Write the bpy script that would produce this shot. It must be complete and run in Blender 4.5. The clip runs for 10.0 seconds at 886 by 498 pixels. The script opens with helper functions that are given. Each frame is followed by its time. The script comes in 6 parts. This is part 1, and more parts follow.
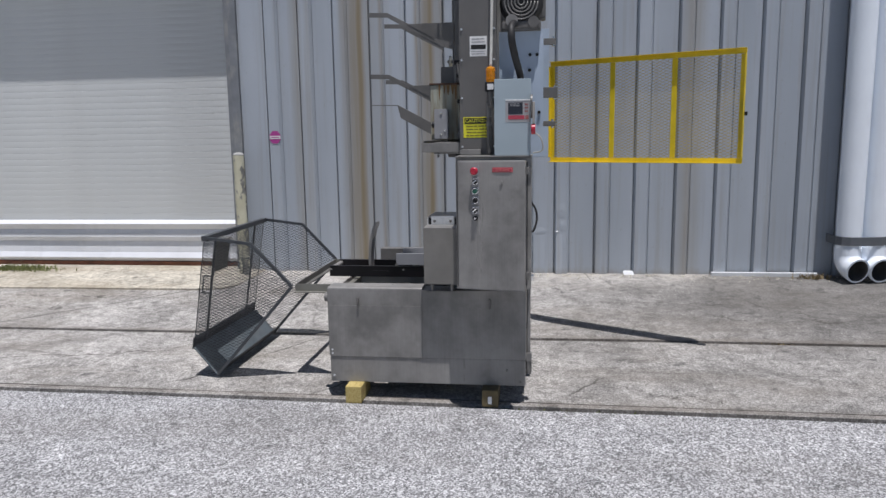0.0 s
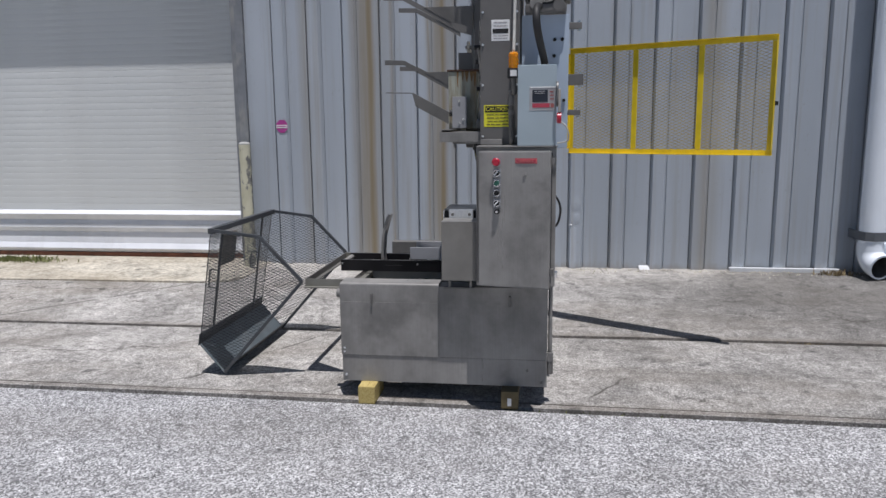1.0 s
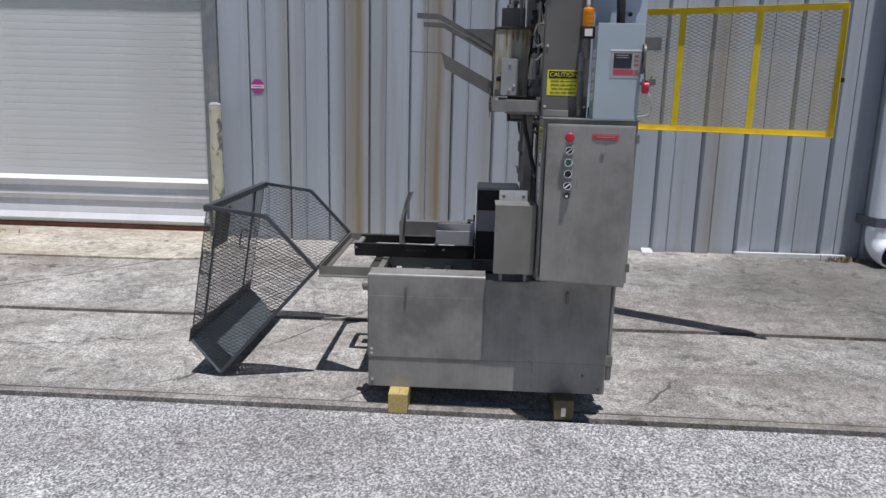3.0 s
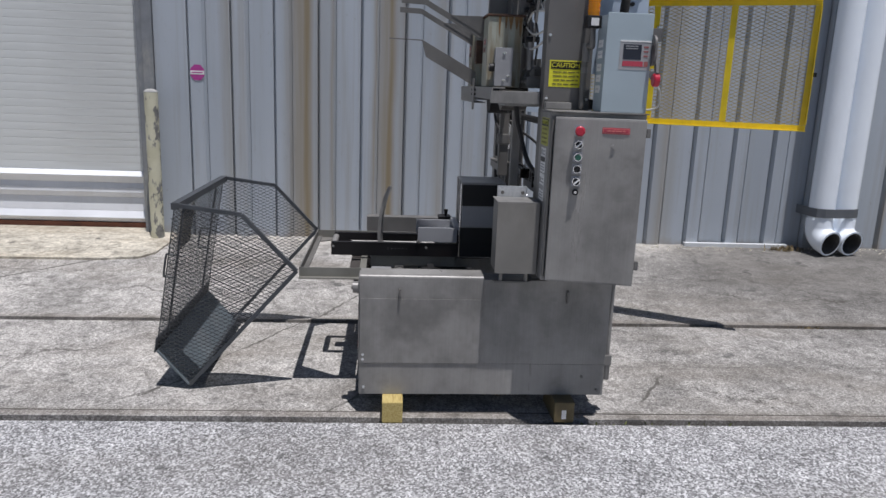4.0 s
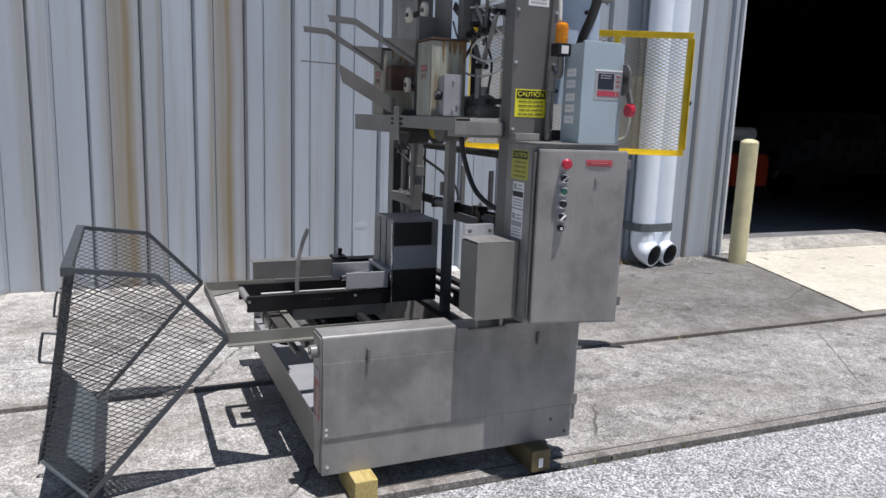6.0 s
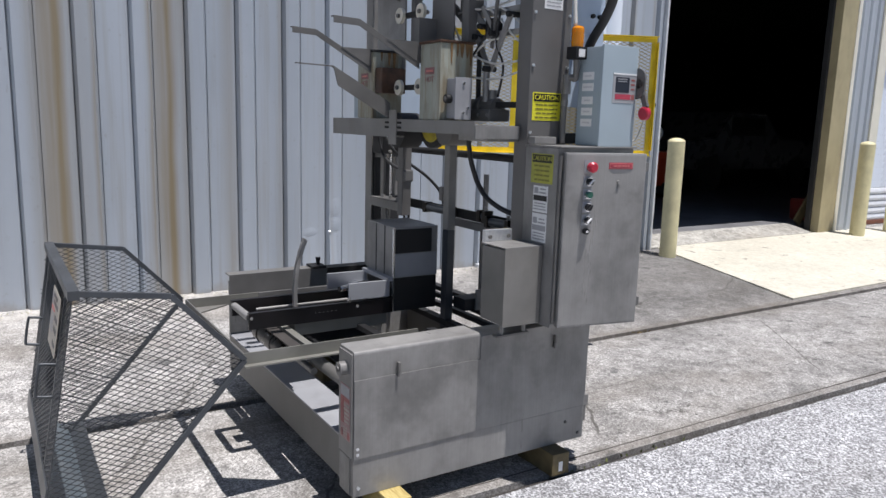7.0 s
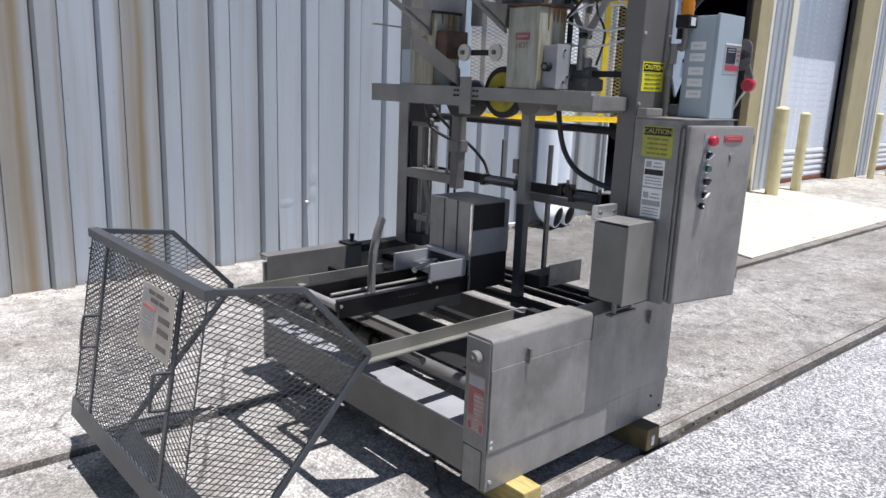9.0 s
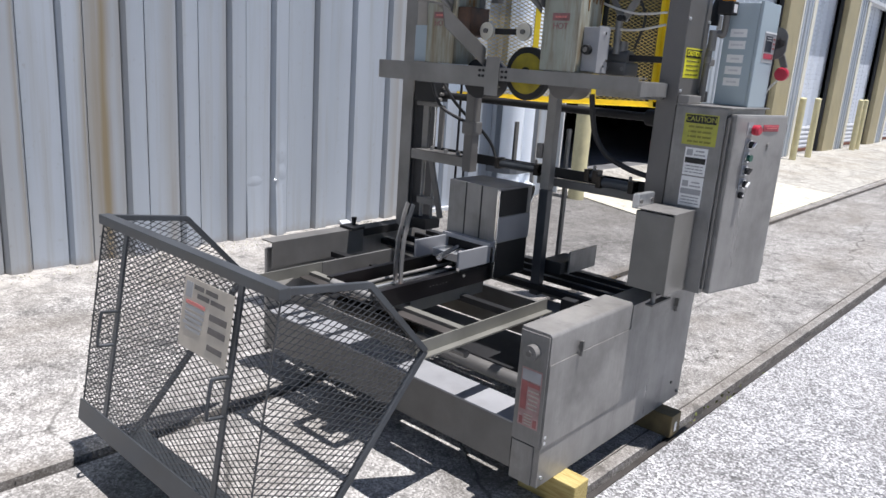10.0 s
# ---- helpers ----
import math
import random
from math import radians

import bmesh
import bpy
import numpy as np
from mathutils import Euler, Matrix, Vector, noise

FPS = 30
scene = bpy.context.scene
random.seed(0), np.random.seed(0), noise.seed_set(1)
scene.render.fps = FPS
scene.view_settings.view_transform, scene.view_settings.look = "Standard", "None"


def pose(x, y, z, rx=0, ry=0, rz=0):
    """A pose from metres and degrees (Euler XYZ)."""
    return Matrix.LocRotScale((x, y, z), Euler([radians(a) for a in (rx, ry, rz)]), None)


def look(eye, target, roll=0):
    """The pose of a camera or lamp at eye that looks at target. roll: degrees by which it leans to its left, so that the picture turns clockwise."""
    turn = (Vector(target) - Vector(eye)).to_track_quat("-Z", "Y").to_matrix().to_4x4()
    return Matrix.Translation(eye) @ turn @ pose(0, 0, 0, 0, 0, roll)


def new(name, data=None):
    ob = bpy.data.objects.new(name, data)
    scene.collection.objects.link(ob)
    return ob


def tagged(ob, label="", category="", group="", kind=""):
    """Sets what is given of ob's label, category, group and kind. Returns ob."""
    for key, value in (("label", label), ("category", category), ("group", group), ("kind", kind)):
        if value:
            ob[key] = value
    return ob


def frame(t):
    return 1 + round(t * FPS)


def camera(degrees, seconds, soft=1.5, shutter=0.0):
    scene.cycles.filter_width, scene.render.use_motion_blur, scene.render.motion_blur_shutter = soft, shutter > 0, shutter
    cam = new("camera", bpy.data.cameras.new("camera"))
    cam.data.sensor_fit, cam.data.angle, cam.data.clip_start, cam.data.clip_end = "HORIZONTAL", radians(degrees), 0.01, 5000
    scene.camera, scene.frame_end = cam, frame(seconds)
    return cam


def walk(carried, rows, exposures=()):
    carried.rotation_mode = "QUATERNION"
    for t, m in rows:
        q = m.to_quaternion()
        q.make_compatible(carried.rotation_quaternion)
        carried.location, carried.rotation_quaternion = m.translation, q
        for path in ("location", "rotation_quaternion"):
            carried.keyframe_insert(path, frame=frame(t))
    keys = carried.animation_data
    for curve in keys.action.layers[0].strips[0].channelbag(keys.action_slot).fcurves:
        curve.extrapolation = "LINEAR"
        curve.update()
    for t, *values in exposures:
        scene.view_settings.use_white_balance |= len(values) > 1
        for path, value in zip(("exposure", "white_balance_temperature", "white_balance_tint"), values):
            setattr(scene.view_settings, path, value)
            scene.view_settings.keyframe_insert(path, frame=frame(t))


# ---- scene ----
cam = camera(62.8, 10.0)
METRES, EYE, TILT, LEAN, TURN = 4.323, 1.5, 0.0, 0.0, 7.4
ROWS = [
    (0.0, 0.0, 0.0, 0.0, -0.13, -8.86, 0.85),
    (0.5, 0.0099, 0.0116, -0.002, 0.09, -9.02, 0.56),
    (1.0, -0.0198, 0.0428, -0.0023, 0.09, -9.55, 0.55),
    (1.5, -0.0597, 0.0724, -0.0039, -2.08, -10.44, 0.99),
    (2.0, -0.0827, 0.1121, -0.0055, -2.69, -11.5, 0.37),
    (2.5, -0.1053, 0.1494, -0.0043, -2.97, -11.66, -0.54),
    (4.0, -0.2196, 0.2303, -0.0063, -11.52, -12.64, -2.11),
    (4.5, -0.2503, 0.2706, -0.004, -15.33, -11.87, -2.0),
    (5.0, -0.3011, 0.3041, -0.003, -20.69, -10.81, -2.31),
    (5.5, -0.3463, 0.3361, -0.0029, -26.57, -10.4, -1.96),
    (6.0, -0.3781, 0.3763, -0.0063, -30.9, -10.23, -2.04),
    (7.5, -0.492, 0.4992, -0.0065, -42.08, -9.85, -1.52),
    (8.0, -0.5066, 0.5461, -0.0028, -43.36, -9.95, -1.82),
    (8.5, -0.5486, 0.5886, -0.0033, -46.0, -10.93, -2.19),
    (9.0, -0.5817, 0.6291, -0.0045, -49.05, -12.72, -2.22),
    (9.5, -0.5974, 0.683, -0.0063, -51.97, -13.86, -2.97),
    (10.0, -0.6241, 0.7303, -0.0037, -55.39, -14.44, -3.84),
]
walk(cam, [(t, pose(0, 0, EYE, TILT, LEAN, TURN) @ pose(METRES * x, METRES * y, METRES * z, 90 + pitch, roll, yaw)) for t, x, y, z, yaw, pitch, roll in ROWS],
     [(t, e, 6180, 14) for t, e in ((0.0, -0.15), (2.5, -0.16), (4.0, -0.18), (5.0, -0.02), (6.0, 0.18), (7.5, 0.30), (9.0, 0.46), (10.0, 0.48))])
# the light: high sun, clear sky
SUN_TO = Vector((0.086, -0.21, 1.0)).normalized()
world = bpy.data.worlds.new("sky")
scene.world = world
world.use_nodes = True
wn = world.node_tree.nodes
sky = wn.new("ShaderNodeTexSky")
sky.sky_type, sky.sun_disc = "NISHITA", False
sky.sun_elevation, sky.sun_rotation = math.asin(SUN_TO.z), math.atan2(SUN_TO.x, SUN_TO.y)
sky.air_density, sky.dust_density, sky.ozone_density = 1.0, 0.6, 1.6
wn["Background"].inputs["Strength"].default_value = 0.052
world.node_tree.links.new(sky.outputs["Color"], wn["Background"].inputs["Color"])
sun_lamp = bpy.data.lights.new("sun", "SUN")
sun_lamp.energy, sun_lamp.angle, sun_lamp.color = 4.8, radians(0.53), (1.0, 0.965, 0.91)
sun = new("sun", sun_lamp)
sun.matrix_world = look(SUN_TO * 30, (0, 0, 0))


# ---- materials ----
def shader(name):
    m = bpy.data.materials.new(name)
    m.use_nodes = True
    nt = m.node_tree
    return m, nt, nt.nodes, nt.links, nt.nodes["Principled BSDF"]


def math_node(nt, op, a, b=0.0, clamp=False):
    n = nt.nodes.new("ShaderNodeMath")
    n.operation, n.use_clamp = op, clamp
    for i, v in enumerate((a, b)):
        if isinstance(v, (int, float)):
            n.inputs[i].default_value = v
        else:
            nt.links.new(v, n.inputs[i])
    return n.outputs[0]


def mix_node(nt, fac, a, b, blend="MIX"):
    n = nt.nodes.new("ShaderNodeMix")
    n.data_type, n.blend_type = "RGBA", blend
    for sock, v in ((n.inputs[0], fac), (n.inputs[6], a), (n.inputs[7], b)):
        if isinstance(v, (int, float)):
            sock.default_value = v
        elif isinstance(v, tuple):
            sock.default_value = (*v[:3], 1.0)
        else:
            nt.links.new(v, sock)
    return n.outputs[2]


def noise_node(nt, scale, stretch=(1, 1, 1), detail=3.0, rough=0.55, offset=(0, 0, 0)):
    co = nt.nodes.new("ShaderNodeTexCoord")
    mp = nt.nodes.new("ShaderNodeMapping")
    mp.inputs["Scale"].default_value = stretch
    mp.inputs["Location"].default_value = offset
    nt.links.new(co.outputs["Object"], mp.inputs["Vector"])
    n = nt.nodes.new("ShaderNodeTexNoise")
    n.inputs["Scale"].default_value, n.inputs["Detail"].default_value, n.inputs["Roughness"].default_value = scale, detail, rough
    nt.links.new(mp.outputs[0], n.inputs["Vector"])
    return n.outputs["Fac"]


def ramp_node(nt, fac, stops):
    n = nt.nodes.new("ShaderNodeValToRGB")
    while len(n.color_ramp.elements) < len(stops):
        n.color_ramp.elements.new(0.5)
    for e, (p, c) in zip(n.color_ramp.elements, stops):
        e.position = p
        e.color = (*c, 1.0) if isinstance(c, tuple) else (c, c, c, 1.0)
    nt.links.new(fac, n.inputs["Fac"])
    return n.outputs["Color"]


def bump_node(nt, height, strength, distance, bsdf):
    n = nt.nodes.new("ShaderNodeBump")
    n.inputs["Strength"].default_value, n.inputs["Distance"].default_value = strength, distance
    nt.links.new(height, n.inputs["Height"])
    nt.links.new(n.outputs[0], bsdf.inputs["Normal"])


def plain(name, col, rough=0.5, metal=0.0, var=0.12, scale=6.0, grain=90.0, stretch=(1, 1, 1), bump=0.08, dirt=0.0, dirt_col=(0.08, 0.06, 0.04), dirt_scale=3.3):
    """Paint, plastic or metal: patchy at a large scale, grained at a small one, with some dirt."""
    m, nt, nodes, links, b = shader(name)
    big = noise_node(nt, scale, detail=4)
    fine = noise_node(nt, grain, stretch, detail=2)
    lo, hi = tuple(c * (1 - var) for c in col), tuple(min(1, c * (1 + var)) for c in col)
    c = ramp_node(nt, big, [(0.3, lo), (0.7, hi)])
    c = mix_node(nt, 0.5, c, ramp_node(nt, fine, [(0.3, tuple(x * 0.55 for x in (1, 1, 1))), (0.7, (0.95, 0.95, 0.95))]), "OVERLAY") if metal > 0.5 else c
    if dirt:
        d = noise_node(nt, dirt_scale, (1, 1, 0.5), detail=7, rough=0.7, offset=(3, 1, 2))
        c = mix_node(nt, math_node(nt, "MULTIPLY", ramp_node(nt, d, [(0.5, 0.0), (0.75, 1.0)]), dirt), c, dirt_col)
    links.new(c, b.inputs["Base Color"])
    b.inputs["Metallic"].default_value = metal
    r = math_node(nt, "ADD", math_node(nt, "MULTIPLY", math_node(nt, "SUBTRACT", big, 0.5), 0.35), rough, True)
    links.new(r, b.inputs["Roughness"])
    if bump:
        bump_node(nt, fine, bump, 0.002, b)
    return m


def make_stainless(name, col, rough, metal):
    """Brushed stainless sheet: fine upright brush lines, cloudy wear, a few smudges and drips."""
    m, nt, nodes, links, b = shader(name)
    cloud = noise_node(nt, 3.4, (1, 1, 0.8), detail=6, rough=0.62)
    brush = noise_node(nt, 160, (1, 1, 0.02), detail=2)
    smear = noise_node(nt, 9, (1, 1, 0.12), detail=6, rough=0.7, offset=(4, 2, 1))
    smudge = noise_node(nt, 5, (1, 1, 1.2), detail=4, rough=0.6, offset=(7, 1, 3))
    c = ramp_node(nt, cloud, [(0.32, tuple(x * 0.66 for x in col)), (0.5, col), (0.68, tuple(x * 1.26 for x in col))])
    c = mix_node(nt, 0.13, c, ramp_node(nt, brush, [(0.3, 0.6), (0.7, 1.25)]), "MULTIPLY")
    c = mix_node(nt, math_node(nt, "MULTIPLY", ramp_node(nt, smear, [(0.55, 0.0), (0.75, 1.0)]), 0.35), c, tuple(x * 0.5 for x in col))
    c = mix_node(nt, math_node(nt, "MULTIPLY", ramp_node(nt, smudge, [(0.54, 0.0), (0.72, 1.0)]), 0.5), c, tuple(x * 0.42 for x in col))
    links.new(c, b.inputs["Base Color"])
    b.inputs["Metallic"].default_value = metal
    r = math_node(nt, "ADD", math_node(nt, "MULTIPLY", math_node(nt, "SUBTRACT", smear, 0.5), 0.5), rough, True)
    links.new(r, b.inputs["Roughness"])
    bump_node(nt, math_node(nt, "ADD", math_node(nt, "MULTIPLY", brush, 0.25), cloud), 0.06, 0.004, b)
    return m


STEEL = make_stainless("brushed_stainless_steel", (0.264, 0.256, 0.244), 0.36, 0.12)
STEEL_DARK = plain("dull_steel", (0.165, 0.16, 0.152), 0.48, 0.3, 0.2, 5, 60, (1, 1, 1), 0.04, 0.35, (0.10, 0.085, 0.07))
MIDSTEEL = plain("worn_warm_steel", (0.235, 0.226, 0.212), 0.45, 0.2, 0.18, 5, 60, (1, 1, 1), 0.04, 0.4, (0.12, 0.10, 0.085))
GREY = plain("grey_machine_paint", (0.144, 0.139, 0.133), 0.42, 0.15, 0.1, 4, 120, bump=0.03, dirt=0.25)
BLUEGREY = plain("light_grey_enamel", (0.36, 0.43, 0.47), 0.4, 0.0, 0.05, 4, 150, bump=0.02, dirt=0.08)
BLUEPLATE = plain("pale_blue_paint", (0.42, 0.50, 0.60), 0.45, 0.0, 0.07, 4, 150, bump=0.02, dirt=0.1)
BOXGREY = plain("warm_grey_enamel", (0.205, 0.197, 0.181), 0.40, 0.1, 0.14, 5, 120, bump=0.03, dirt=0.3)
YELLOW = plain("yellow_safety_paint", (0.80, 0.60, 0.015), 0.45, 0.0, 0.12, 9, 120, bump=0.03, dirt=0.2)
BLACK = plain("black_steel", (0.009, 0.009, 0.010), 0.6, 0.0, 0.3, 8, 120, bump=0.04)
JETBLACK = plain("oily_black_paint", (0.005, 0.004, 0.005), 0.42, 0.0, 0.4, 8, 120, bump=0.04, dirt=0.25, dirt_col=(0.03, 0.012, 0.014))
GREASY = plain("greasy_dark_steel", (0.016, 0.013, 0.011), 0.30, 0.4, 0.5, 14, 90, bump=0.1, dirt=0.5, dirt_col=(0.075, 0.06, 0.045), dirt_scale=9)
RUBBER = plain("black_rubber", (0.02, 0.02, 0.021), 0.6, 0.0, 0.3, 8, 120, bump=0.05)
CAGEMESH = plain("dark_mesh_paint", (0.055, 0.059, 0.064), 0.45, 0.2, 0.2, 8, 120, bump=0.0)
GATEMESH = plain("yellow_brown_mesh", (0.42, 0.33, 0.12), 0.5, 0.1, 0.2, 8, 120, bump=0.0)
CAGE = plain("dark_grey_cage_paint", (0.072, 0.079, 0.088), 0.42, 0.3, 0.2, 8, 120, bump=0.04, dirt=0.2)
PANBLUE = plain("blue_grey_sheet", (0.14, 0.17, 0.19), 0.45, 0.3, 0.2, 6, 90, bump=0.04, dirt=0.4, dirt_col=(0.3, 0.3, 0.3))
ALU = plain("aluminium", (0.62, 0.64, 0.66), 0.35, 0.8, 0.08, 6, 80, (1, 12, 1), 0.03)
CHROME = plain("chrome", (0.7, 0.7, 0.7), 0.18, 1.0, 0.05, 6, 80, bump=0.0)
GLUEDARK = plain("dark_glue_crust", (0.07, 0.035, 0.02), 0.55, 0.0, 0.5, 22, 70, bump=0.3)
OLDYELLOW = plain("grimy_yellow_paint", (0.46, 0.37, 0.03), 0.5, 0.0, 0.25, 14, 90, bump=0.05, dirt=0.5)
GREENLENS = plain("green_lens", (0.02, 0.10, 0.07), 0.25, 0.0, 0.05, 8, 120, bump=0.0)
FADEDRED = plain("faded_red_print", (0.33, 0.105, 0.10), 0.5, 0.0, 0.2, 20, 120, bump=0.0)
OLIVE = plain("olive_print", (0.20, 0.19, 0.03), 0.5, 0.0, 0.1, 20, 120, bump=0.0)
GUIDE = plain("dull_galvanised_steel", (0.225, 0.22, 0.194), 0.5, 0.3, 0.12, 5, 60, bump=0.03, dirt=0.3)
FADEDPINK = plain("pale_red_print", (0.62, 0.20, 0.18), 0.5, 0.0, 0.1, 20, 120, bump=0.0)
RUSTGLUE = plain("brown_glue_crust", (0.20, 0.115, 0.045), 0.6, 0.0, 0.5, 22, 70, bump=0.3)
RED = plain("red_plastic", (0.46, 0.02, 0.045), 0.35, 0.0, 0.05, 8, 120, bump=0.0)
WHITE = plain("white_label", (0.78, 0.78, 0.77), 0.5, 0.0, 0.05, 20, 120, bump=0.0)
LABELRED = plain("red_print", (0.42, 0.05, 0.08), 0.5, 0.0, 0.15, 20, 120, bump=0.0)
LABELBLACK = plain("black_print", (0.012, 0.012, 0.012), 0.5, 0.0, 0.1, 20, 120, bump=0.0)
OLDLABEL = plain("faded_yellow_label", (0.40, 0.40, 0.06), 0.5, 0.0, 0.15, 20, 120, bump=0.0, dirt=0.5, dirt_col=(0.2, 0.2, 0.1), dirt_scale=14)
NAVY = plain("dark_navy_print", (0.018, 0.022, 0.035), 0.4, 0.0, 0.1, 20, 120, bump=0.0)
BORESHADE = plain("shaded_pipe_bore", (0.10, 0.095, 0.09), 0.9, 0.0, 0.3, 12, 60, bump=0.1)
STRAPGREY = plain("grey_strap_steel", (0.12, 0.13, 0.145), 0.5, 0.2, 0.15, 8, 60, bump=0.05)
SHELFGREY = plain("pale_grey_enamel", (0.30, 0.305, 0.32), 0.45, 0.0, 0.1, 5, 120, bump=0.03, dirt=0.25)
# truck body colour is darkened in place of the hall's shade
TRUCKDARK = plain("gloom_grey_car_colour", (0.05, 0.055, 0.065), 0.3, 0.0, 0.1, 4, 60, bump=0.0)
LABELYELLOW = plain("yellow_label", (0.72, 0.68, 0.03), 0.5, 0.0, 0.06, 20, 120, bump=0.0)
LABELGREY = plain("faded_print", (0.35, 0.35, 0.36), 0.5, 0.0, 0.1, 20, 120, bump=0.0)
FADEDLABEL = plain("faded_label", (0.36, 0.23, 0.22), 0.5, 0.0, 0.3, 24, 120, bump=0.0)
PALEPRINT = plain("pale_grey_print", (0.60, 0.60, 0.61), 0.5, 0.0, 0.1, 20, 120, bump=0.0)
DIMPRINT = plain("dim_dark_print", (0.11, 0.10, 0.095), 0.5, 0.0, 0.3, 20, 120, bump=0.0)
MAROON = plain("dull_maroon_label", (0.25, 0.115, 0.115), 0.5, 0.0, 0.3, 24, 120, bump=0.0)
CREAMSIGN = plain("weathered_sign", (0.47, 0.425, 0.36), 0.55, 0.0, 0.12, 12, 120, bump=0.0, dirt=0.3)
PLASTIC = plain("grey_plastic", (0.29, 0.295, 0.31), 0.45, 0.0, 0.05, 8, 120, bump=0.0)
WHEEL = plain("cream_plastic", (0.70, 0.66, 0.55), 0.45, 0.0, 0.08, 18, 120, bump=0.0)
CABLE = plain("grey_cable", (0.58, 0.57, 0.53), 0.5, 0.0, 0.1, 30, 120, bump=0.0)
PVC = plain("white_pvc", (0.86, 0.915, 0.985), 0.18, 0.0, 0.02, 4, 90, bump=0.0, dirt=0.04, dirt_col=(0.35, 0.33, 0.3))
BOLLARD = plain("cream_yellow_paint", (0.66, 0.60, 0.36), 0.5, 0.0, 0.1, 7, 90, bump=0.08, dirt=0.25)


def make_peeling():
    """Cream paint flaking off grey steel."""
    m, nt, nodes, links, b = shader("peeling_cream_paint")
    flake = noise_node(nt, 13, (1, 1, 0.45), detail=6, rough=0.65)
    bare = ramp_node(nt, noise_node(nt, 30, detail=4), [(0.3, (0.13, 0.13, 0.125)), (0.7, (0.26, 0.255, 0.24))])
    cream = ramp_node(nt, noise_node(nt, 5, detail=4), [(0.3, (0.50, 0.48, 0.34)), (0.7, (0.66, 0.64, 0.50))])
    edge = ramp_node(nt, flake, [(0.50, 0.0), (0.53, 1.0)])
    links.new(mix_node(nt, edge, cream, bare), b.inputs["Base Color"])
    b.inputs["Roughness"].default_value = 0.65
    bump_node(nt, edge, 0.3, 0.002, b)
    return m


BOLLARD_WORN = make_peeling()
WHITETRIM = plain("white_trim_paint", (0.66, 0.68, 0.70), 0.45, 0.0, 0.08, 3, 60, bump=0.04, dirt=0.25)
TAN = plain("tan_pier_paint", (0.40, 0.345, 0.205), 0.5, 0.0, 0.1, 3, 60, bump=0.05, dirt=0.25)
IVORY = plain("ivory_paint", (0.78, 0.75, 0.64), 0.45, 0.0, 0.05, 3, 60, bump=0.03, dirt=0.15)
UNLITDARK = plain("unlit_dark_colour", (0.05, 0.05, 0.055), 0.8, 0.0, 0.2, 1, 20, bump=0.1)
REDTRUCK = plain("orange_red_paint", (0.60, 0.07, 0.025), 0.4, 0.0, 0.08, 3, 60, bump=0.0)


def make_wood():
    m, nt, nodes, links, b = shader("treated_timber")
    g = noise_node(nt, 22, (6, 0.6, 6), 5)
    links.new(ramp_node(nt, g, [(0.25, (0.30, 0.20, 0.06)), (0.5, (0.46, 0.36, 0.13)), (0.75, (0.55, 0.45, 0.20))]), b.inputs["Base Color"])
    b.inputs["Roughness"].default_value = 0.75
    bump_node(nt, g, 0.4, 0.004, b)
    return m


WOOD = make_wood()
CEMENT = plain("grey_cement", (0.36, 0.36, 0.35), 0.85, 0.0, 0.25, 14, 60, bump=0.3)
HALLFLOOR = plain("dark_hall_floor", (0.15, 0.15, 0.155), 0.8, 0.0, 0.25, 2, 30, bump=0.1, dirt=0.4)
JOINT = plain("dirt_filled_joint", (0.10, 0.09, 0.08), 0.9, 0.0, 0.4, 12, 60, bump=0.2)
DARKRED = plain("dark_red_plastic", (0.22, 0.03, 0.02), 0.5, 0.0, 0.1, 8, 60, bump=0.0)
RAILTOP = plain("worn_rail_head", (0.25, 0.238, 0.222), 0.8, 0.0, 0.3, 7, 60, bump=0.1, dirt=0.8, dirt_col=(0.14, 0.122, 0.105), dirt_scale=5)
WOODBROWN = plain("brown_timber", (0.15, 0.115, 0.055), 0.7, 0.0, 0.3, 14, 40, (6, 0.6, 6), 0.3)
LABELPINK = plain("faded_pink_print", (0.40, 0.05, 0.26), 0.5, 0.0, 0.08, 20, 120, bump=0.0)


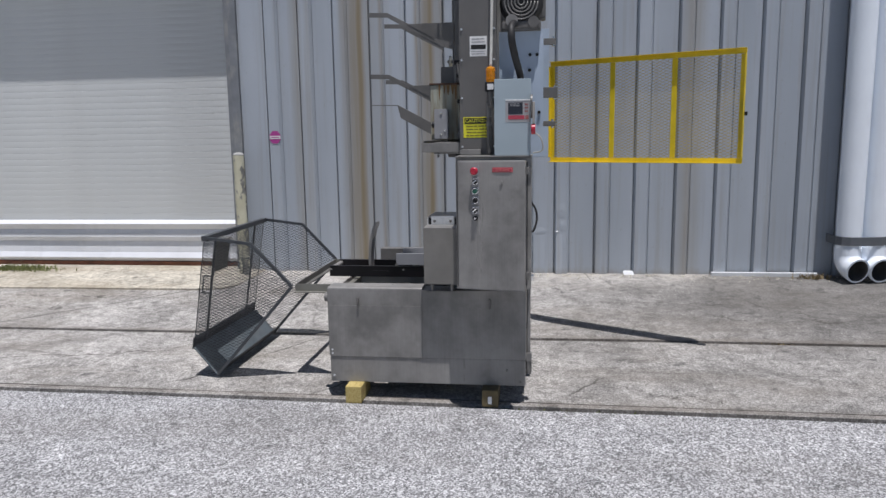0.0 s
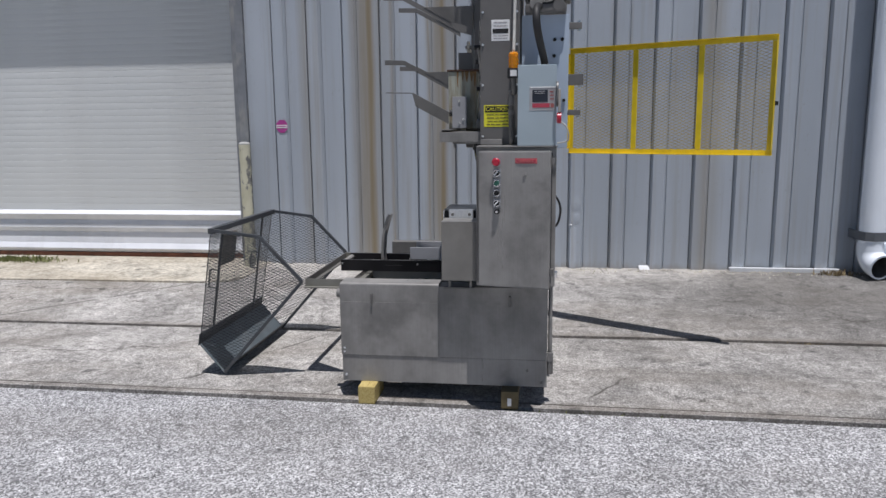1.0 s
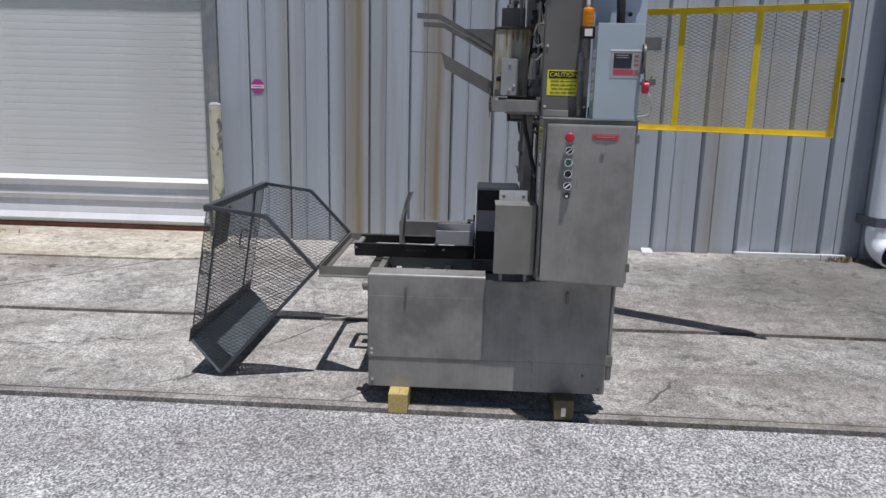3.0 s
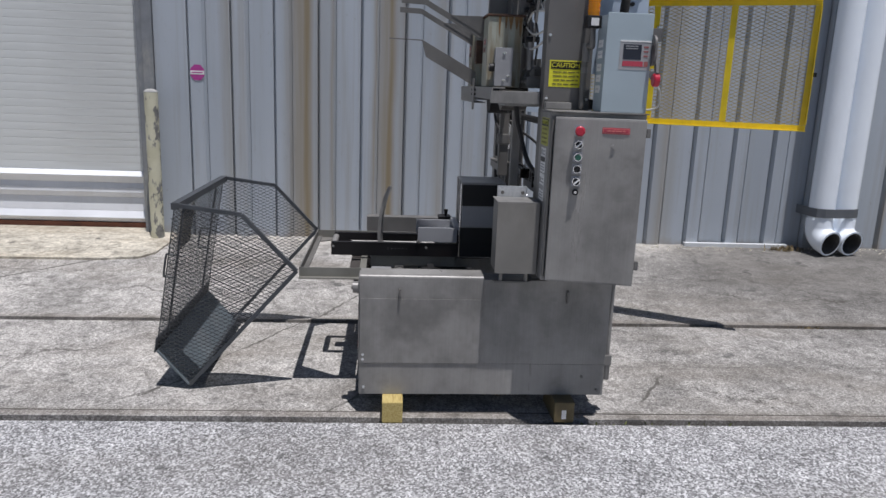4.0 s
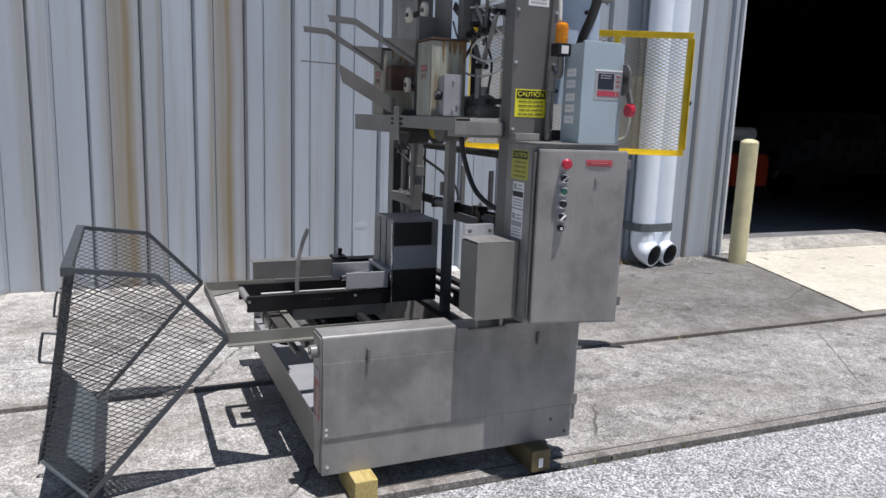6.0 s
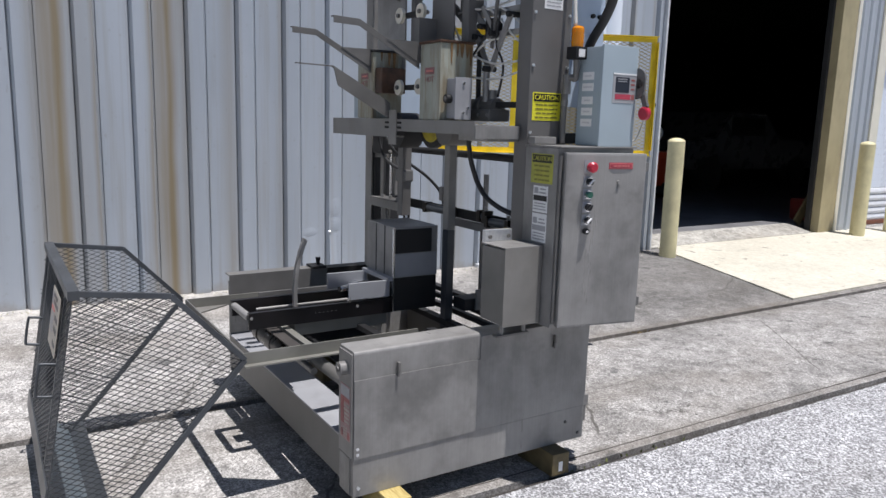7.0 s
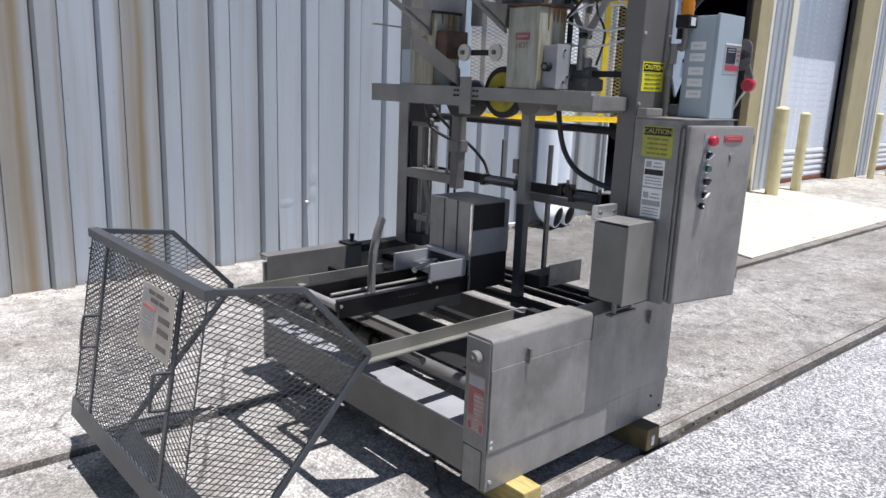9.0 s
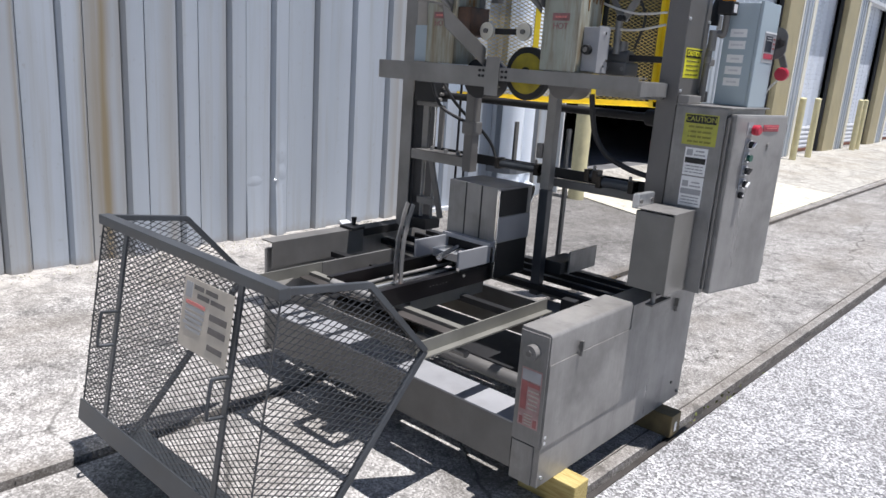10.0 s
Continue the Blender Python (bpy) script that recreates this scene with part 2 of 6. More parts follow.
def make_wallpaint():
    m, nt, nodes, links, b = shader("weathered_wall_sheet")
    co = nt.nodes.new("ShaderNodeTexCoord")
    sep = nt.nodes.new("ShaderNodeSeparateXYZ")
    links.new(co.outputs["Object"], sep.inputs[0])
    x = sep.outputs[0]
    big = noise_node(nt, 1.2, (1, 1, 0.25), 4)
    col = ramp_node(nt, big, [(0.3, (0.380, 0.420, 0.470)), (0.7, (0.462, 0.502, 0.552))])
    panel = noise_node(nt, 2.7, (1, 1, 0.02), 1)
    col = mix_node(nt, 0.6, col, ramp_node(nt, panel, [(0.3, 0.82), (0.7, 1.12)]), "MULTIPLY")
    streak = noise_node(nt, 9.0, (1.6, 1, 0.05), 5, 0.65)
    col = mix_node(nt, math_node(nt, "MULTIPLY", ramp_node(nt, streak, [(0.5, 0.0), (0.8, 1.0)]), 0.5), col, (0.27, 0.235, 0.19))
    # rust-water runs
    wob = math_node(nt, "MULTIPLY", math_node(nt, "SUBTRACT", noise_node(nt, 1.7, (1, 1, 0.5), 2), 0.5), 0.045)
    xx = math_node(nt, "ADD", x, wob)
    total = None
    for cx, half, amount in ((-1.79, 0.08, 1.2), (-1.84, 0.17, 0.75), (-1.06, 0.07, 1.15), (-1.10, 0.15, 0.7), (-1.565, 0.035, 0.6), (-1.195, 0.035, 0.7), (-1.70, 0.20, 0.3), (-2.32, 0.05, 0.25), (-0.95, 0.06, 0.45), (0.6, 0.05, 0.2), (1.55, 0.09, 0.3), (-4.6, 0.1, 0.4), (-0.2, 0.05, 0.25), (1.46, 0.12, 0.5), (-2.45, 0.09, 0.35), (-0.62, 0.08, 0.4), (3.66, 0.04, 0.5), (3.98, 0.03, 0.4)):
        d = math_node(nt, "DIVIDE", math_node(nt, "ABSOLUTE", math_node(nt, "SUBTRACT", xx, cx)), half)
        f = math_node(nt, "MULTIPLY", math_node(nt, "SUBTRACT", 1.0, d, True), amount)
        total = f if total is None else math_node(nt, "MAXIMUM", total, f)
    total = math_node(nt, "MULTIPLY", total, math_node(nt, "ADD", noise_node(nt, 5, (3, 1, 0.15), 5), 0.45), True)
    col = mix_node(nt, math_node(nt, "MULTIPLY", total, 0.85), col, (0.235, 0.172, 0.075))
    # rust along the bottom edge of the sheets
    edge = math_node(nt, "MULTIPLY", math_node(nt, "SUBTRACT", 0.15, sep.outputs[2]), 9.0)
    edge = math_node(nt, "ADD", edge, math_node(nt, "MULTIPLY", math_node(nt, "SUBTRACT", noise_node(nt, 8, (1, 1, 0.6), 5, 0.7), 0.5), 2.2), True)
    col = mix_node(nt, math_node(nt, "MULTIPLY", edge, 0.55), col, (0.25, 0.185, 0.125))
    spots = noise_node(nt, 30, (1, 1, 0.6), 6, 0.7)
    col = mix_node(nt, math_node(nt, "MULTIPLY", ramp_node(nt, spots, [(0.62, 0.0), (0.72, 1.0)]), 0.35), col, (0.25, 0.22, 0.19))
    links.new(col, b.inputs["Base Color"])
    b.inputs["Roughness"].default_value, b.inputs["Metallic"].default_value = 0.42, 0.0
    bump_node(nt, noise_node(nt, 2.5, (1, 1, 0.5), 2), 0.25, 0.02, b)
    return m


WALL = make_wallpaint()


def make_tank():
    m, nt, nodes, links, b = shader("aged_pale_green_paint")
    col = ramp_node(nt, noise_node(nt, 7, detail=4), [(0.3, (0.27, 0.29, 0.24)), (0.7, (0.39, 0.405, 0.345))])
    run = noise_node(nt, 22, (1, 1, 0.10), 5, 0.7)
    col = mix_node(nt, math_node(nt, "MULTIPLY", ramp_node(nt, run, [(0.44, 0.0), (0.64, 1.0)]), 0.8), col, (0.19, 0.13, 0.06))
    links.new(col, b.inputs["Base Color"])
    b.inputs["Roughness"].default_value = 0.5
    bump_node(nt, run, 0.15, 0.002, b)
    return m


GREENTANK = make_tank()


# long straight splits in the old paving: ends and half width
SPLITS = (((-4.6, 5.33), (-3.3, 6.6), 0.0170), ((-7.0, 6.33), (-3.0, 6.28), 0.0119), ((-5.6, 5.9), (-4.9, 6.5), 0.0102), ((0.3, 6.35), (1.6, 6.30), 0.0085),
          ((2.26, 5.80), (2.06, 6.08), 0.012), ((2.26, 5.80), (2.62, 5.93), 0.012), ((2.26, 5.80), (2.12, 5.52), 0.012), ((2.26, 5.80), (1.95, 5.76), 0.010), ((2.1, 4.1), (2.9, 5.1), 0.006), ((0.4, 4.3), (1.0, 4.0), 0.0102), ((4.1, 4.2), (6.5, 4.55), 0.0136), ((-2.2, 4.15), (-1.2, 5.9), 0.0102),
          ((-9.0, 5.95), (-2.2, 5.86), 0.009), ((-1.3, 3.98), (-0.9, 4.6), 0.008), ((0.15, 4.02), (0.45, 4.45), 0.010), ((1.2, 5.9), (3.4, 5.75), 0.009), ((-4.3, 4.35), (-2.6, 4.75), 0.010))


def split_line(nt, co, ax, ay, bx, by, half):
    """1 along a wandering straight crack from a to b, else 0."""
    sep = nt.nodes.new("ShaderNodeSeparateXYZ")
    nt.links.new(co, sep.inputs[0])
    wob = math_node(nt, "MULTIPLY", math_node(nt, "SUBTRACT", noise_node(nt, 4.0, detail=6, rough=0.6, offset=(ax, ay, 0)), 0.5), 0.42)
    px = math_node(nt, "ADD", math_node(nt, "SUBTRACT", sep.outputs[0], ax), wob)
    py = math_node(nt, "ADD", math_node(nt, "SUBTRACT", sep.outputs[1], ay), wob)
    dx, dy = bx - ax, by - ay
    ll = dx * dx + dy * dy
    t = math_node(nt, "ADD", math_node(nt, "MULTIPLY", px, dx / ll), math_node(nt, "MULTIPLY", py, dy / ll), True)
    ex = math_node(nt, "SUBTRACT", px, math_node(nt, "MULTIPLY", t, dx))
    ey = math_node(nt, "SUBTRACT", py, math_node(nt, "MULTIPLY", t, dy))
    d = math_node(nt, "SQRT", math_node(nt, "ADD", math_node(nt, "MULTIPLY", ex, ex), math_node(nt, "MULTIPLY", ey, ey)))
    near = math_node(nt, "SUBTRACT", 1.0, math_node(nt, "DIVIDE", d, half), True)
    gaps = ramp_node(nt, noise_node(nt, 5.0, detail=4, offset=(by, bx, 0)), [(0.34, 0.0), (0.48, 1.0)])
    return math_node(nt, "MULTIPLY", math_node(nt, "MULTIPLY", near, 2.0, True), math_node(nt, "MULTIPLY", gaps, 0.8))


def make_ground(name, lo, mid, hi, cell, stones, blotch, brown, crack, oil):
    """Stony paving: light and dark stones under worn blotches, brown dirt, oil spots and cracks."""
    m, nt, nodes, links, b = shader(name)
    co = nt.nodes.new("ShaderNodeTexCoord")
    vo = nt.nodes.new("ShaderNodeTexVoronoi")
    vo.inputs["Scale"].default_value = cell
    links.new(co.outputs["Object"], vo.inputs["Vector"])
    bw = nt.nodes.new("ShaderNodeRGBToBW")
    links.new(vo.outputs["Color"], bw.inputs[0])
    fine = noise_node(nt, cell * 0.4, detail=6, rough=0.75)
    col = ramp_node(nt, fine, [(0.36, lo), (0.52, mid), (0.68, hi)])
    col = mix_node(nt, stones, col, ramp_node(nt, bw.outputs[0], [(0.2, lo), (0.5, mid), (0.85, hi)]))
    grit = noise_node(nt, 11.0, detail=8, rough=0.78, offset=(2, 3, 0))
    col = mix_node(nt, min(1.0, blotch), col, ramp_node(nt, grit, [(0.34, 0.5), (0.5, 0.95), (0.66, 1.25)]), "MULTIPLY")
    worn = noise_node(nt, 1.9, detail=9, rough=0.7, offset=(5, 2, 0))
    col = mix_node(nt, min(1.0, blotch), col, ramp_node(nt, worn, [(0.34, 0.62), (0.5, 0.98), (0.66, 1.22)]), "MULTIPLY")
    dirt = noise_node(nt, 0.75, (0.6, 1.3, 1), detail=7, rough=0.66, offset=(1, 8, 0))
    col = mix_node(nt, math_node(nt, "MULTIPLY", ramp_node(nt, dirt, [(0.46, 0.0), (0.68, 1.0)]), brown), col, tuple(c * f for c, f in zip(mid, (0.62, 0.57, 0.5))))
    spots = noise_node(nt, 6.0, detail=3, rough=0.5, offset=(1, 7, 0))
    col = mix_node(nt, math_node(nt, "MULTIPLY", ramp_node(nt, spots, [(0.665, 0.0), (0.72, 1.0)]), 0.6), col, (0.05, 0.05, 0.05))
    if oil:
        # dark oily ground under the down pipes
        sep = nt.nodes.new("ShaderNodeSeparateXYZ")
        links.new(co.outputs["Object"], sep.inputs[0])
        dx = math_node(nt, "DIVIDE", math_node(nt, "SUBTRACT", sep.outputs[0], 3.15), 2.2)
        dy = math_node(nt, "DIVIDE", math_node(nt, "SUBTRACT", sep.outputs[1], 6.6), 1.25)
        rr = math_node(nt, "SQRT", math_node(nt, "ADD", math_node(nt, "MULTIPLY", dx, dx), math_node(nt, "MULTIPLY", dy, dy)))
        rr = math_node(nt, "ADD", rr, math_node(nt, "MULTIPLY", math_node(nt, "SUBTRACT", noise_node(nt, 1.6, detail=7, rough=0.7), 0.5), 1.3))
        fac = math_node(nt, "MULTIPLY", math_node(nt, "MULTIPLY", math_node(nt, "SUBTRACT", 1.35, rr), 1.6, True), oil)
        col = mix_node(nt, fac, col, mix_node(nt, 0.28, (0.075, 0.071, 0.066), col))
        # pale grit swept against the wall
        foot = math_node(nt, "MULTIPLY", math_node(nt, "SUBTRACT", sep.outputs[1], 6.75), 1.7, True)
        foot = math_node(nt, "MULTIPLY", foot, ramp_node(nt, noise_node(nt, 7, detail=7, rough=0.75, offset=(4, 4, 0)), [(0.40, 0.0), (0.60, 1.0)]))
        # paler to the left of the machine, darker to its right
        pale_left = math_node(nt, "MULTIPLY", math_node(nt, "SUBTRACT", 0.9, sep.outputs[0]), 0.32, True)
        col = mix_node(nt, 1.0, col, ramp_node(nt, pale_left, [(0.0, 0.94), (0.6, 1.0), (1.0, 1.16)]), "MULTIPLY")
        # brown dirt that has gathered beside the rails
        skewed = math_node(nt, "ADD", sep.outputs[1], math_node(nt, "MULTIPLY", sep.outputs[0], 0.014))
        for yy, mid_y, half, amount in ((skewed, 3.93, 0.07, 0.4), (sep.outputs[1], 5.30, 0.09, 0.5)):
            band = math_node(nt, "DIVIDE", math_node(nt, "ABSOLUTE", math_node(nt, "SUBTRACT", yy, mid_y)), half)
            band = math_node(nt, "ADD", math_node(nt, "SUBTRACT", 1.0, band), math_node(nt, "MULTIPLY", math_node(nt, "SUBTRACT", noise_node(nt, 6, detail=6, rough=0.7, offset=(half, 3, 0)), 0.5), 2.4), True)
            col = mix_node(nt, math_node(nt, "MULTIPLY", band, amount), col, (0.155, 0.132, 0.108))
        side = math_node(nt, "MULTIPLY", math_node(nt, "SUBTRACT", 2.3, sep.outputs[0]), 1.2, True)
        col = mix_node(nt, math_node(nt, "MULTIPLY", math_node(nt, "MULTIPLY", foot, side), 0.6), col, (0.60, 0.57, 0.52))
    if crack:
        wig = nt.nodes.new("ShaderNodeTexNoise")
        wig.inputs["Scale"].default_value, wig.inputs["Detail"].default_value = 2.2, 6
        links.new(co.outputs["Object"], wig.inputs["Vector"])
        for (ax, ay), (bx, by), half in SPLITS if oil else ():
            col = mix_node(nt, split_line(nt, co.outputs["Object"], ax, ay, bx, by, half), col, (0.075, 0.07, 0.062))
        bent = mix_node(nt, 0.10, co.outputs["Object"], wig.outputs["Color"])
        for scale, width, amount, lo_g in ((crack, 0.0045, 0.45, 0.50), (crack * 3.3, 0.010, 0.55, 0.52)):
            cr = nt.nodes.new("ShaderNodeTexVoronoi")
            cr.feature = "DISTANCE_TO_EDGE"
            cr.inputs["Scale"].default_value = scale
            links.new(bent, cr.inputs["Vector"])
            line = ramp_node(nt, cr.outputs["Distance"], [(width * 0.35, 1.0), (width, 0.0)])
            where = ramp_node(nt, noise_node(nt, 0.9, detail=3, offset=(9 * scale, 4, 0)), [(lo_g, 0.0), (lo_g + 0.12, 1.0)])
            col = mix_node(nt, math_node(nt, "MULTIPLY", math_node(nt, "MULTIPLY", line, where), amount), col, (0.06, 0.056, 0.05))
    links.new(col, b.inputs["Base Color"])
    b.inputs["Roughness"].default_value = 0.9
    b.inputs["Specular IOR Level"].default_value = 0.25
    h = math_node(nt, "ADD", math_node(nt, "MULTIPLY", vo.outputs["Distance"], -0.6 * stones), math_node(nt, "MULTIPLY", fine, 0.7))
    bump_node(nt, h, 0.5, 0.006, b)
    return m


ASPHALT = make_ground("bleached_asphalt", (0.095, 0.095, 0.097), (0.30, 0.30, 0.305), (0.78, 0.78, 0.79), 135, 0.8, 0.6, 0.35, 0.0, 0.0)
OLDPAVING = make_ground("old_worn_paving", (0.15, 0.144, 0.137), (0.315, 0.303, 0.287), (0.68, 0.66, 0.63), 150, 0.55, 1.0, 0.6, 0.42, 0.78)
CONCRETE = make_ground("pale_concrete", (0.50, 0.47, 0.385), (0.58, 0.55, 0.46), (0.66, 0.63, 0.54), 60, 0.15, 0.25, 0.15, 0.0, 0.0)
CONCRETE_PATCHY = make_ground("patchy_concrete", (0.31, 0.29, 0.245), (0.55, 0.51, 0.43), (0.73, 0.69, 0.59), 60, 0.3, 0.9, 0.7, 0.9, 0.0)
CONCRETE_OLD = make_ground("stained_concrete", (0.30, 0.285, 0.25), (0.43, 0.415, 0.375), (0.55, 0.53, 0.48), 60, 0.2, 0.8, 0.5, 0.3, 0.0)
RAILSTEEL = plain("rusty_rail_steel", (0.06, 0.054, 0.05), 0.6, 0.3, 0.35, 7, 60, (1, 1, 1), 0.2, 0.3, (0.13, 0.105, 0.085))


def make_slat():
    m, nt, nodes, links, b = shader("roller_door_paint")
    big = noise_node(nt, 1.5, (0.3, 1, 1), 4)
    col = ramp_node(nt, big, [(0.3, (0.60, 0.62, 0.615)), (0.7, (0.69, 0.71, 0.70))])
    d = noise_node(nt, 6, (0.12, 1, 2.0), 5, 0.65)
    col = mix_node(nt, math_node(nt, "MULTIPLY", ramp_node(nt, d, [(0.52, 0.0), (0.8, 1.0)]), 0.4), col, (0.34, 0.33, 0.31))
    links.new(col, b.inputs["Base Color"])
    b.inputs["Roughness"].default_value = 0.45
    return m


SLAT = make_slat()
SLATWHITE = plain("white_door_paint", (0.74, 0.76, 0.80), 0.4, 0.0, 0.06, 3, 60, bump=0.02, dirt=0.15)
RUSTRED = plain("red_brown_rust", (0.22, 0.085, 0.05), 0.7, 0.0, 0.3, 8, 60, bump=0.2)


def make_amber():
    m, nt, nodes, links, b = shader("amber_lens")
    b.inputs["Base Color"].default_value = (0.95, 0.36, 0.01, 1)
    b.inputs["Roughness"].default_value = 0.15
    b.inputs["Transmission Weight"].default_value = 0.35
    return m


AMBER = make_amber()


def make_grass():
    m, nt, nodes, links, b = shader("grass_green")
    g = noise_node(nt, 30, detail=3)
    links.new(ramp_node(nt, g, [(0.3, (0.10, 0.13, 0.04)), (0.7, (0.27, 0.28, 0.11))]), b.inputs["Base Color"])
    b.inputs["Roughness"].default_value = 0.8
    return m


JAMB = plain("worn_grey_jamb", (0.20, 0.212, 0.23), 0.6, 0.0, 0.15, 9, 60, bump=0.15, dirt=0.6, dirt_col=(0.55, 0.53, 0.45))
SLATBLUE = plain("pale_blue_door_paint", (0.73, 0.79, 0.89), 0.28, 0.0, 0.05, 2, 60, bump=0.0, dirt=0.1, dirt_col=(0.4, 0.42, 0.46))
GRASS = make_grass()
DRYGRASS = plain("dry_grass", (0.22, 0.17, 0.09), 0.8, 0.0, 0.3, 20, 60, bump=0.0)


# ---- building helpers ----
def merge(target, src):
    me = bpy.data.meshes.new("tmp")
    src.to_mesh(me)
    src.free()
    target.from_mesh(me)
    bpy.data.meshes.remove(me)
    return target


def box(x0, x1, y0, y1, z0, z1, bevel=0.003, into=None, m=None):
    bm = bmesh.new()
    bmesh.ops.create_cube(bm, size=1.0)
    for v in bm.verts:
        v.co = Vector(((x0 + x1) / 2 + v.co.x * (x1 - x0), (y0 + y1) / 2 + v.co.y * (y1 - y0), (z0 + z1) / 2 + v.co.z * (z1 - z0)))
    if bevel:
        bevel = min(bevel, 0.3 * min(abs(x1 - x0), abs(y1 - y0), abs(z1 - z0)))
        bmesh.ops.bevel(bm, geom=bm.edges[:], offset=bevel, segments=2, affect="EDGES", profile=0.7)
    if m:
        bmesh.ops.transform(bm, matrix=m, verts=bm.verts[:])
    return merge(into, bm) if into else bm


def rod(p0, p1, r, seg=14, into=None, r2=None, caps=True):
    bm = bmesh.new()
    p0, p1 = Vector(p0), Vector(p1)
    d = p1 - p0
    bmesh.ops.create_cone(bm, cap_ends=caps, segments=seg, radius1=r, radius2=r if r2 is None else r2, depth=d.length)
    bmesh.ops.transform(bm, matrix=Matrix.Translation((p0 + p1) / 2) @ d.to_track_quat("Z", "Y").to_matrix().to_4x4(), verts=bm.verts[:])
    for f in bm.faces:
        f.smooth = len(f.verts) == 4
    for e in bm.edges:
        e.smooth = all(f.smooth for f in e.link_faces)
    return merge(into, bm) if into else bm


def bar(p0, p1, w, h, up=(0, 0, 1), into=None, bevel=0.002):
    """A straight flat bar from p0 to p1: w across, h along up."""
    p0, p1, up = Vector(p0), Vector(p1), Vector(up)
    d = (p1 - p0)
    a = d.normalized()
    s = a.cross(up).normalized()
    u = s.cross(a)
    m = Matrix((s, a, u)).transposed().to_4x4()
    m.translation = (p0 + p1) / 2
    return box(-w / 2, w / 2, -d.length / 2, d.length / 2, -h / 2, h / 2, bevel, into, m)


def hose(points, r, seg=10, steps=8, into=None):
    """A smooth bent hose through the points."""
    pts = [Vector(p) for p in points]
    path = []
    for i in range(len(pts) - 1):
        a, b, c, d = pts[max(i - 1, 0)], pts[i], pts[i + 1], pts[min(i + 2, len(pts) - 1)]
        for k in range(steps):
            t = k / steps
            path.append(0.5 * ((2 * b) + (c - a) * t + (2 * a - 5 * b + 4 * c - d) * t * t + (3 * b - a - 3 * c + d) * t ** 3))
    path.append(pts[-1])
    bm = bmesh.new()
    rings = []
    side = Vector((0.3, 0.5, 0.8))
    for i, p in enumerate(path):
        tan = (path[min(i + 1, len(path) - 1)] - path[max(i - 1, 0)]).normalized()
        u = (side - tan * side.dot(tan)).normalized()
        v = tan.cross(u)
        side = u
        rings.append([bm.verts.new(p + r * (math.cos(2 * math.pi * k / seg) * u + math.sin(2 * math.pi * k / seg) * v)) for k in range(seg)])
    for a, b in zip(rings, rings[1:]):
        for k in range(seg):
            bm.faces.new((a[k], a[(k + 1) % seg], b[(k + 1) % seg], b[k])).smooth = True
    bm.faces.new(rings[0][::-1]), bm.faces.new(rings[-1])
    return merge(into, bm) if into else bm


def prism(profile, axis, a, b, bevel=0.0, into=None):
    """A closed outline, extruded along axis from a to b. The outline lies in the other two axes, in order."""
    bm = bmesh.new()
    def at(p, s):
        c = list(p)
        c.insert("xyz".index(axis), s)
        return bm.verts.new(c)
    lo, hi = [at(p, a) for p in profile], [at(p, b) for p in profile]
    bm.faces.new(lo), bm.faces.new(hi[::-1])
    for i in range(len(profile)):
        j = (i + 1) % len(profile)
        bm.faces.new((lo[j], lo[i], hi[i], hi[j]))
    bmesh.ops.recalc_face_normals(bm, faces=bm.faces[:])
    if bevel:
        bmesh.ops.bevel(bm, geom=bm.edges[:], offset=bevel, segments=2, affect="EDGES")
    return merge(into, bm) if into else bm


def mesh_ob(name, bm, material):
    me = bpy.data.meshes.new(name)
    bm.to_mesh(me)
    bm.free()
    for mt in material if isinstance(material, (list, tuple)) else [material]:
        me.materials.append(mt)
    return new(name, me)


def thing(name, label, category, at=(0, 0, 0), group="", kind=""):
    ob = new(name)
    ob.location = at
    ob.empty_display_size = 0.1
    return tagged(ob, label, category, group, kind)


def part(name, bm, material, parent, label=""):
    ob = mesh_ob(name, bm, material)
    ob.parent = parent
    if parent.type == "EMPTY":
        ob.matrix_parent_inverse = Matrix.Translation(-parent.location)
    return tagged(ob, label)


def solid(name, bm, material, label="", category="", group="", kind=""):
    return tagged(mesh_ob(name, bm, material), label, category, group, kind)


def words(text, size, m, material, parent, name="lettering", depth=0.0008):
    """Raised lettering: middle of the text at the origin of m, along its x, up its y."""
    cu = bpy.data.curves.new("lettering", "FONT")
    cu.body, cu.size, cu.align_x, cu.align_y, cu.extrude = text, size, "CENTER", "CENTER", depth
    tmp = new("lettering", cu)
    bpy.context.view_layer.update()
    me = bpy.data.meshes.new_from_object(tmp.evaluated_get(bpy.context.evaluated_depsgraph_get()))
    bpy.data.objects.remove(tmp)
    me.transform(m)
    me.materials.clear()
    me.materials.append(material)
    ob = new(name, me)
    ob.parent = parent
    if parent.type == "EMPTY":
        ob.matrix_parent_inverse = Matrix.Translation(-parent.location)
    return ob


def inside(poly, u, v):
    hit = False
    for i in range(len(poly)):
        (x0, y0), (x1, y1) = poly[i], poly[(i + 1) % len(poly)]
        if (y0 > v) != (y1 > v) and u < (x1 - x0) * (v - y0) / (y1 - y0) + x0:
            hit = not hit
    return hit


